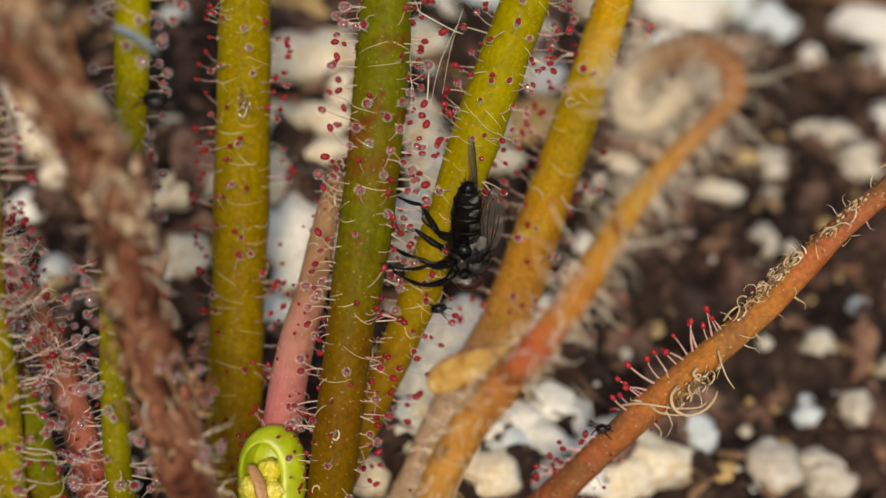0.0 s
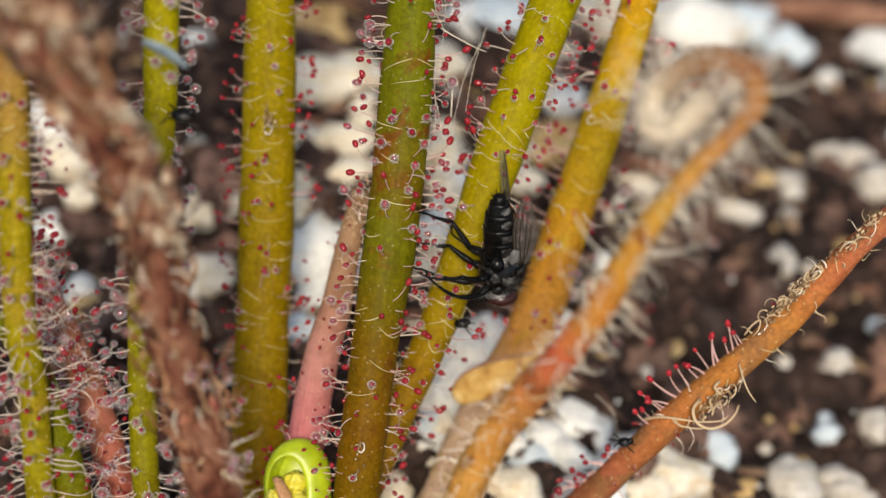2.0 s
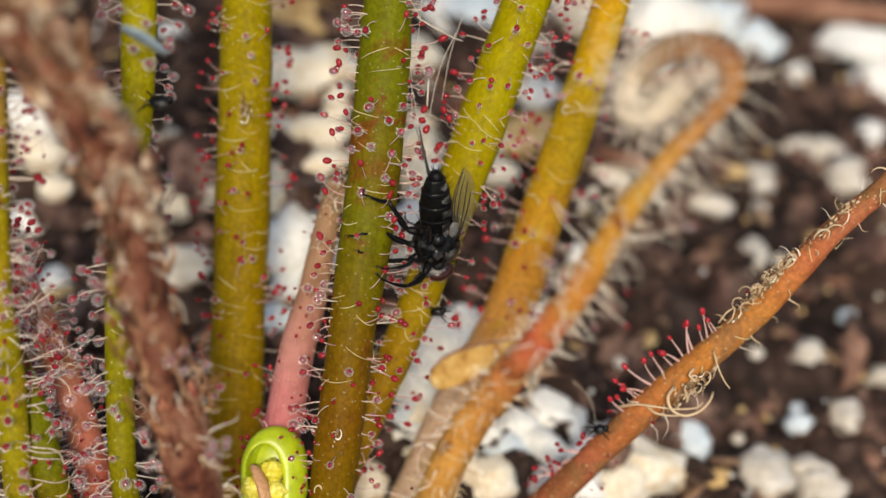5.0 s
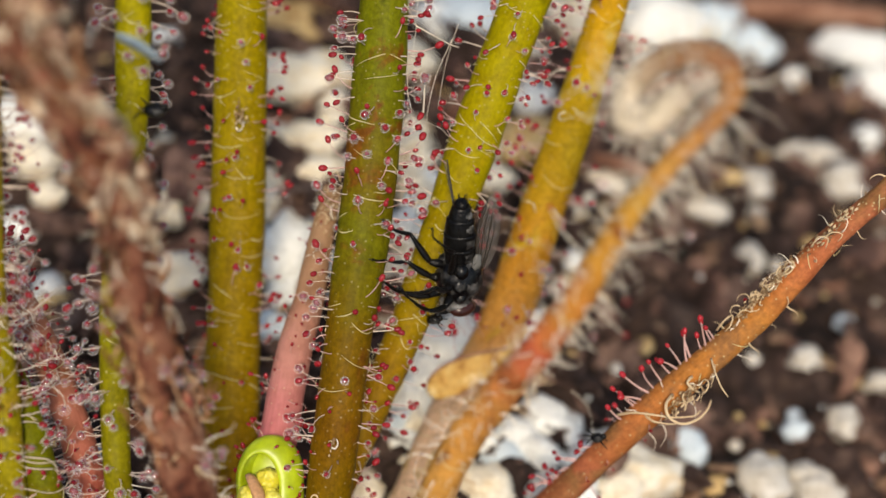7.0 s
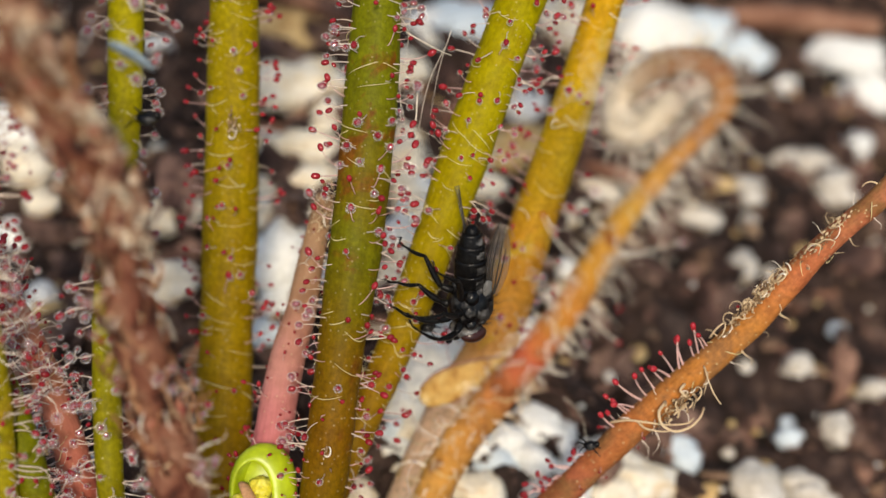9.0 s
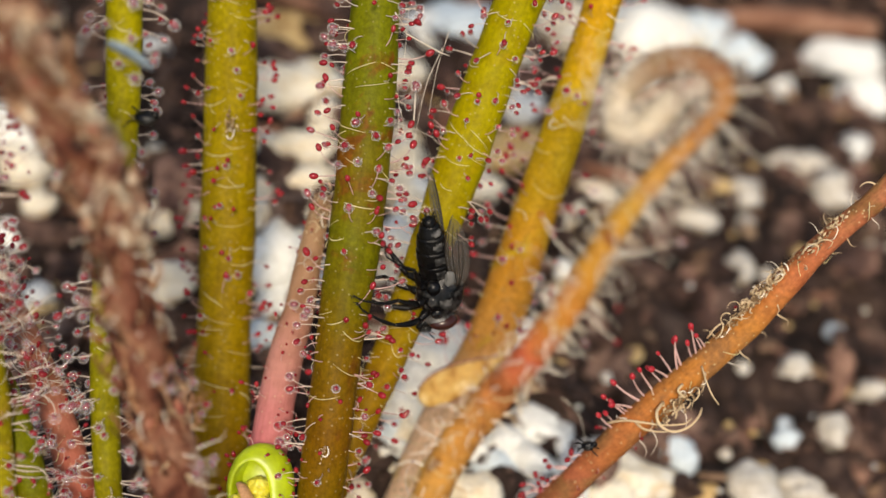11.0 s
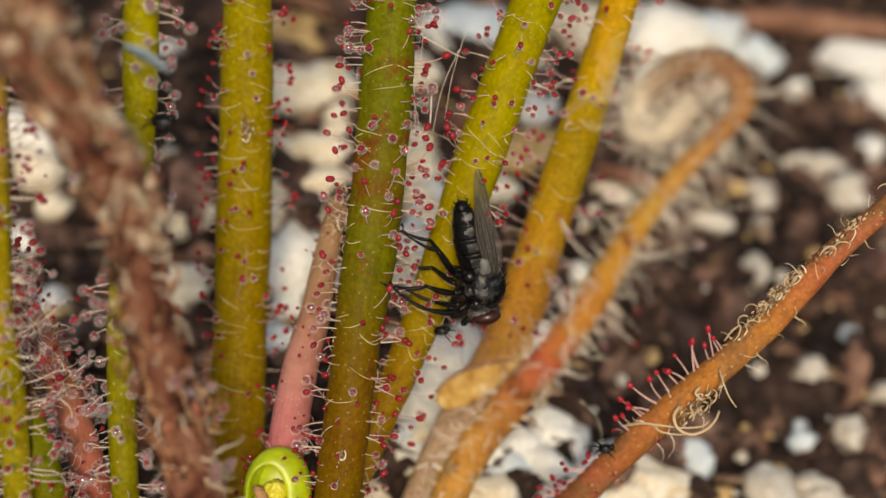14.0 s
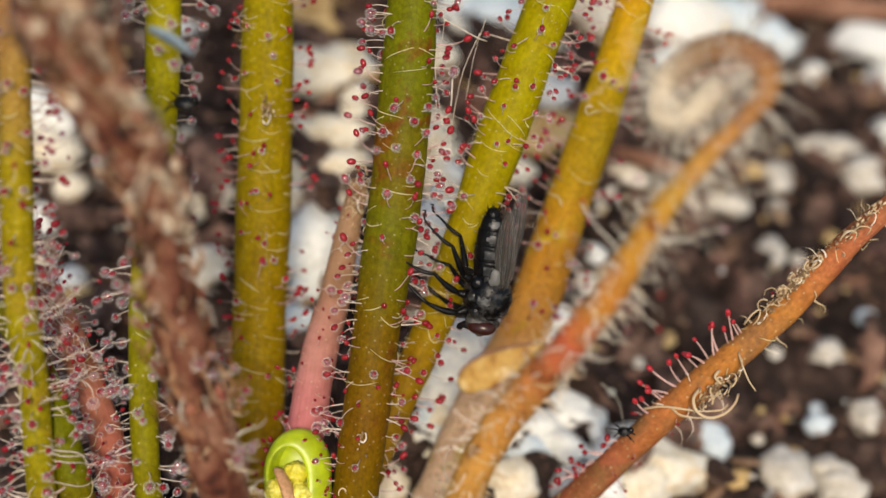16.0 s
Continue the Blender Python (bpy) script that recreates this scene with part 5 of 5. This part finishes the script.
def debris(at, axis, size, count, label, seed):
    """A crust of dried hairs and crumbs stuck along a leaf."""
    rng = random.Random(seed)
    ax = Vector(axis).normalized()
    zed = (Vector((0, -0.6, 0.8)) - ax * Vector((0, -0.6, 0.8)).dot(ax)).normalized()
    pieces = []
    for i in range(count):
        p = [rng.gauss(0, size[k] * 0.5) for k in range(3)]
        pieces.append((*ball(rng.uniform(0.03, 0.11) * MM, np.array(p) * MM, 1, (1.4, 0.7, 0.6), 0.8, 1.5, i), rng.choice((0, 0, 0, 1))))
    for i in range(count // 6):
        c = np.array([rng.gauss(0, size[k] * 0.55) for k in range(3)])
        r, a0, w = rng.uniform(0.13, 0.5), rng.uniform(0, 6.3), rng.uniform(1.2, 3.6)
        tiltm = np.array(Euler((rng.uniform(-1.2, 1.2), rng.uniform(-1.2, 1.2), 0)).to_matrix())
        arc = [(c + tiltm @ np.array((r * math.cos(a0 + w * s), r * 0.7 * math.sin(a0 + w * s), 0.2 * s))) * MM for s in np.linspace(0, 1, 8)]
        pieces.append((*tube(arc, np.linspace(0.052, 0.026, 8) * MM * rng.uniform(0.6, 1.2), 6)[:2], 1 if i % 5 else 3))
    ob = new("dried_clump", mesh_of("dried_clump", pieces, [M_DEBRIS, M_HAIRTAN, M_SHRED, M_HAIRWHITE]))
    m = Matrix((ax, zed.cross(ax), zed)).transposed().to_4x4()
    m.translation = Vector(at) * MM
    ob.matrix_basis = m
    tagged(ob, label, "debris")


debris((17.80, -17.40, 18.23), (6.94, 4.31, 6.07), (2.2, 0.36, 0.36), 260, "matted grey brown clump of dried hairs on leaf", 1)
debris((13.31, -21.93, 14.17), (6.94, 4.31, 6.07), (1.5, 0.45, 0.5), 110, "curled tan clump of dried hairs on leaf", 2)
debris((20.98, -15.82, 21.44), (6.94, 4.31, 6.07), (2.0, 0.3, 0.3), 80, "thin tan curls of dried hairs on leaf", 3)
debris((-11.36, -7.84, 21.66), (0, 0.6, 0.8), (0.8, 0.3, 0.5), 40, "small tan tangle of hairs on green leaf", 4)
debris((-5.78, -26.15, 15.36), (0, 0.6, 0.8), (0.9, 0.4, 0.15), 12, "pale tangle of dried hairs at the foot of a leaf", 5)
debris((-5.92, -20.33, 18.01), (1.59, 8.96, 7.25), (3.4, 0.25, 0.3), 60, "pale dried fibres clinging along a leaf edge", 6)
debris((-6.58, -26.11, 13.08), (1.59, 8.96, 7.25), (1.6, 0.25, 0.3), 36, "pale dried fibres clinging along a leaf edge", 7)
debris((-6.32, -11.80, 18.47), (0.74, 2.80, 1.62), (1.6, 0.45, 0.45), 120, "shrivelled brown tangle on a fading leaf tip", 8)


def gnat(at, size, seed):
    """A tiny dead gnat: body, head and a few legs."""
    rng = random.Random(seed)
    ob = thing("gnat", at, "tiny dead black gnat stuck to a sundew leaf", "insect")
    part("body", mesh_of("body", [(*ball(size * MM, (0, 0, 0), 2, (1.2, 0.8, 0.8), 0.25, 1.5, seed), 0)], [M_FLYGREY]), ob)
    part("head", mesh_of("head", [(*ball(size * 0.5 * MM, (size * MM, 0, size * 0.4 * MM), 2, (1, 1, 1), 0.1), 0)], [M_FLY]), ob)
    for i in range(5):
        d = Vector((rng.uniform(-1, 1), rng.uniform(-1, 0.4), rng.uniform(-0.4, 1))).normalized()
        e = (d + Vector((0.4, 0, -0.5))).normalized()
        part("leg", mesh_of("leg", [(*tube([d * size * 0.5 * MM, d * size * 1.7 * MM, (d * 1.7 + e) * size * MM], [0.05 * MM, 0.04 * MM, 0.02 * MM], 5)[:2], 0)], [M_FLY]), ob)


gnat((8.47, -23.38, 12.47), 0.34, 1)
gnat((-0.48, -17.73, 15.74), 0.34, 2)
gnat((-14.49, -15.27, 30.06), 0.5, 3)


def wing_scrap():
    """A blue-grey scrap of insect wing stuck between two leaves."""
    a, b = Vector((-15.33, -17.05, 37.11)), Vector((-13.36, -17.38, 35.56))
    line = [tuple((b - a) * (s - 0.5) * MM + Vector((0, 0, 0.25 * math.sin(3 * s) * MM))) for s in np.linspace(0, 1, 12)]
    w = [0.62 * MM * math.sin(math.pi * (0.08 + 0.88 * s)) ** 0.6 for s in np.linspace(0, 1, 12)]
    v, f, uv = tube(line, w, 12, 0.3)
    ob = new("wing_scrap", mesh_of("wing_scrap", [(v, f, 0, uv)], [M_BLUE]))
    ob.location = (a + b) / 2 * MM
    tagged(ob, "blue grey scrap of insect wing stuck to leaf hairs", "insect wing")


wing_scrap()


def flake(at, r, seed):
    """A white flake of perlite caught between two leaves' hairs."""
    ob = new("perlite_flake", mesh_of("perlite_flake", [(*ball(r * MM, (0, 0, 0), 3, (0.75, 0.6, 1.2), 0.5, 1.6, seed), 0)], [M_BLUISH]))
    ob.location = Vector(at) * MM
    tagged(ob, "small white flake caught between sticky leaf hairs", "perlite")


flake((-1.85, -10.06, 17.06), 0.5, 1)
flake((-1.32, -11.21, 17.42), 0.3, 2)


def thread(points, r, label, name="thread", skin=M_HAIRWHITE):
    """A thin hair or sticky thread, tapering to its end."""
    line = smooth_line(points, 0.2)
    o = line[0]
    ob = new(name, mesh_of(name, [(*tube((line - o) * MM, np.linspace(r, r * 0.6, len(line)) * MM, 6)[:2], 0)], [skin]))
    ob.location = Vector(o) * MM
    tagged(ob, label, name.replace("_", " "))


thread([(-2.01, -7.22, 29.64), (-1.67, -6.89, 28.62), (-1.40, -7.03, 27.87)], 0.029, "pale sticky thread strung between two leaves")
thread([(-2.13, -7.87, 29.12), (-1.79, -7.15, 28.41), (-1.40, -7.03, 27.87)], 0.029, "pale sticky thread strung between two leaves")
thread([(-1.40, -7.03, 27.87), (-0.55, -7.05, 27.21), (0.37, -7.08, 26.55), (0.90, -6.87, 26.07)], 0.032, "pale sticky thread strung between two leaves")
thread([(-1.40, -7.03, 27.87), (-1.53, -7.48, 26.86), (-1.68, -8.19, 26.29)], 0.015, "pale sticky thread strung between two leaves")
thread([(-1.30, -6.30, 29.10), (-1.40, -7.03, 27.87)], 0.013, "pale sticky thread strung between two leaves")
thread([(0.90, -5.81, 26.93), (0.22, -7.49, 25.57), (-0.25, -9.07, 23.65)], 0.013, "pale sticky thread strung between two leaves")
thread([(0.53, -6.53, 26.35), (-0.40, -8.21, 24.99), (-0.97, -10.04, 22.87), (-1.10, -11.40, 21.12)], 0.015, "pale sticky thread strung between two leaves")
thread([(-2.15, -9.37, 26.62), (-1.78, -9.86, 24.94), (-1.49, -10.61, 23.04)], 0.013, "pale sticky thread strung between two leaves")
thread([(-2.34, -11.02, 25.28), (-1.17, -10.28, 23.95), (0.06, -10.04, 22.87)], 0.013, "pale sticky thread strung between two leaves")
thread([(-0.96, -8.45, 24.79), (-1.08, -9.77, 23.72), (-1.39, -10.18, 23.39)], 0.038, "pale sticky thread strung between two leaves")
thread([(-2.52, -10.55, 25.67), (-1.64, -10.37, 23.24), (-0.72, -10.52, 22.48)], 0.012, "pale sticky thread strung between two leaves")
thread([(-1.91, -9.13, 26.81), (-1.87, -10.57, 24.36), (-2.18, -12.72, 22.63)], 0.013, "pale sticky thread strung between two leaves")
thread([(6.29, -27.45, 22.94), (7.16, -27.82, 22.00), (7.57, -28.35, 20.29)], 0.012, "pale sticky thread strung between two leaves")

thread([(12.60, -21.56, 13.97), (12.14, -22.44, 14.28), (12.29, -23.08, 14.02), (13.02, -23.25, 13.62), (13.88, -22.95, 13.61), (14.49, -22.30, 13.63), (14.75, -21.63, 13.53)], 0.1, "curled pale dried hair on a slanting leaf", "dried_hair", M_HAIRTAN)
thread([(9.69, -21.62, 12.09), (10.53, -22.09, 13.01), (11.56, -22.53, 13.43), (12.64, -22.63, 13.35), (13.75, -22.47, 13.23), (14.20, -22.01, 13.09)], 0.075, "curled pale dried hair on a slanting leaf", "dried_hair", M_HAIRTAN)
thread([(11.04, -21.82, 12.71), (11.44, -22.52, 12.92), (12.35, -22.80, 12.95), (13.24, -22.65, 12.82)], 0.06, "curled pale dried hair on a slanting leaf", "dried_hair", M_HAIRTAN)
thread([(13.63, -20.91, 14.76), (13.33, -21.42, 14.86), (13.70, -21.71, 14.62), (14.06, -21.58, 14.21)], 0.09, "curled pale dried hair on a slanting leaf", "dried_hair", M_HAIRTAN)
thread([(14.69, -20.15, 15.39), (14.83, -21.18, 15.45), (15.12, -21.81, 15.07), (15.52, -22.12, 14.56)], 0.055, "curled pale dried hair on a slanting leaf", "dried_hair", M_HAIRTAN)
thread([(15.04, -18.77, 16.13), (15.37, -18.76, 17.04), (15.79, -18.63, 17.28), (15.68, -19.00, 16.85), (15.43, -19.00, 16.33)], 0.06, "curled pale dried hair on a slanting leaf", "dried_hair", M_HAIRTAN)
thread([(16.08, -18.28, 16.66), (16.36, -18.34, 17.39), (16.82, -18.31, 17.16)], 0.05, "curled pale dried hair on a slanting leaf", "dried_hair", M_HAIRTAN)
thread([(19.76, -16.69, 20.82), (20.05, -16.71, 21.71), (20.51, -16.87, 21.71), (20.47, -16.99, 21.10)], 0.05, "curled pale dried hair on a slanting leaf", "dried_hair", M_HAIRTAN)
thread([(20.31, -16.41, 21.05), (20.77, -16.53, 21.86), (21.29, -16.69, 21.87), (21.13, -16.71, 21.33)], 0.05, "curled pale dried hair on a slanting leaf", "dried_hair", M_HAIRTAN)


def motions():
    walk(fly, [
        (0, pose(0.00116, -0.01584, 0.02004, -118.9, 77.6, -100.4)),
        (0.3, pose(0.00174, -0.01542, 0.02015, -87.0, 72.7, -70.5)),
        (0.5, pose(0.00184, -0.01587, 0.01966, -112.1, 72.3, -91.5)),
        (0.9, pose(0.00143, -0.01585, 0.01997, -123.2, 74.0, -97.9)),
        (1, pose(0.00152, -0.01593, 0.01998, -119.2, 71.0, -93.8)),
        (1.2, pose(0.00147, -0.01601, 0.02026, -112.1, 67.6, -89.3)),
        (1.5, pose(0.00163, -0.01573, 0.02099, -89.5, 78.2, -76.4)),
        (1.8, pose(0.00201, -0.01640, 0.02082, -102.2, 74.4, -86.1)),
        (2, pose(0.00166, -0.01654, 0.02095, -110.7, 74.9, -92.7)),
        (2.1, pose(0.00167, -0.01598, 0.02142, -91.9, 81.2, -72.8)),
        (2.4, pose(0.00151, -0.01634, 0.02122, -134.9, 75.5, -106.5)),
        (2.5, pose(0.00123, -0.01630, 0.02128, -141.4, 79.2, -109.5)),
        (2.8, pose(0.00043, -0.01618, 0.02157, -143.2, 82.4, -104.8)),
        (3, pose(0.00054, -0.01633, 0.02156, 160.9, 74.6, -157.7)),
        (3.2, pose(0.00056, -0.01638, 0.02187, 164.6, 76.0, -153.9)),
        (3.4, pose(0.00025, -0.01660, 0.02206, 174.9, 78.8, -143.5)),
        (3.5, pose(0.00063, -0.01656, 0.02226, -151.8, 78.9, -109.9)),
        (3.7, pose(0.00076, -0.01658, 0.02224, -163.9, 79.3, -123.1)),
        (4, pose(0.00017, -0.01677, 0.02209, 168.3, 77.4, -151.4)),
        (4.2, pose(-0.00094, -0.01625, 0.02241, -130.1, 83.0, -92.7)),
        (6.3, pose(0.00060, -0.01690, 0.02066, -149.8, 69.5, -110.5)),
        (6.5, pose(0.00074, -0.01687, 0.02058, -137.7, 69.4, -99.5)),
        (6.8, pose(0.00111, -0.01700, 0.02046, -132.9, 67.1, -96.4)),
        (7, pose(0.00091, -0.01699, 0.02046, -135.0, 67.8, -98.8)),
        (7.2, pose(0.00101, -0.01599, 0.02128, -106.8, 68.5, -73.0)),
        (7.4, pose(0.00136, -0.01647, 0.02090, -110.2, 69.0, -76.1)),
        (7.5, pose(0.00087, -0.01644, 0.02093, -119.6, 73.7, -85.5)),
        (7.6, pose(0.00092, -0.01646, 0.02092, -115.3, 71.1, -79.7)),
        (7.8, pose(0.00123, -0.01660, 0.02083, -117.2, 75.0, -81.9)),
        (8, pose(0.00065, -0.01662, 0.02083, -128.3, 70.1, -92.4)),
        (8.2, pose(0.00025, -0.01680, 0.02072, -129.5, 67.6, -92.2)),
        (8.3, pose(0.00140, -0.01703, 0.02056, 172.6, 72.9, -151.0)),
        (8.4, pose(0.00192, -0.01801, 0.01978, -127.1, 68.5, -91.2)),
        (8.5, pose(0.00042, -0.01662, 0.02094, -122.4, 67.6, -86.8)),
        (8.6, pose(0.00174, -0.01709, 0.02053, -140.8, 69.8, -105.7)),
        (8.8, pose(0.00188, -0.01769, 0.01997, -130.1, 66.6, -95.2)),
        (9, pose(0.00187, -0.01776, 0.01985, -132.5, 68.2, -97.8)),
        (9.2, pose(0.00150, -0.01777, 0.01985, -124.6, 68.5, -90.0)),
        (11.3, pose(0.00011, -0.01722, 0.02043, -76.9, 72.0, -66.3)),
        (11.5, pose(0.00010, -0.01715, 0.02050, -59.3, 64.8, -57.2)),
        (11.6, pose(0.00011, -0.01712, 0.02059, -57.8, 63.7, -55.4)),
        (11.7, pose(-0.00081, -0.01679, 0.02091, -49.8, 73.9, -49.1)),
        (11.8, pose(0.00087, -0.01742, 0.02046, -55.2, 61.4, -58.4)),
        (12, pose(0.00156, -0.01657, 0.02128, -16.8, 54.0, -31.6)),
        (12.1, pose(0.00068, -0.01773, 0.02029, -85.5, 63.1, -85.5)),
        (12.3, pose(0.00141, -0.01751, 0.02040, -34.9, 51.0, -57.0)),
        (12.5, pose(0.00157, -0.01755, 0.02030, -51.2, 55.3, -67.9)),
        (13, pose(0.00133, -0.01746, 0.02007, -62.2, 61.1, -70.1)),
        (13.4, pose(0.00135, -0.01739, 0.01997, -68.0, 60.0, -70.9)),
        (13.5, pose(0.00129, -0.01755, 0.01980, -68.6, 66.2, -72.6)),
        (13.8, pose(0.00179, -0.01746, 0.01988, -77.2, 63.8, -76.1)),
        (14, pose(0.00133, -0.01671, 0.02051, -73.5, 55.1, -70.5)),
        (14.2, pose(0.00147, -0.01717, 0.01992, -78.6, 59.4, -77.2)),
        (14.5, pose(0.00148, -0.01663, 0.02006, -71.7, 53.2, -70.6)),
        (15, pose(0.00089, -0.01760, 0.02053, -75.7, 59.2, -76.3)),
        (15.2, pose(0.00082, -0.01794, 0.02016, -80.3, 60.3, -81.7)),
        (15.5, pose(0.00109, -0.01747, 0.02042, -73.7, 62.1, -76.6)),
        (16, pose(0.00097, -0.01788, 0.01971, -85.8, 52.2, -100.0)),
    ])
    # the legs tug at the sticky hairs
    for k, leg in enumerate(legs):
        x, y, z = leg.location
        walk(leg, [(t, pose(x, y, z, 0, a * (1 if k % 2 else -0.7) + 3 * math.sin(k * 2 + t), 0.5 * a * math.cos(k)))
                   for t, a in ((0, 0), (1, 4), (2, -3), (3, 8), (3.5, -8), (4.2, 6), (6.3, -4), (7.5, 3), (8.5, -6), (9.2, 7), (11.3, -5), (11.7, 9), (12.2, -2), (13.5, 2), (14.5, -4), (15.3, 5), (16, 0))])


motions()
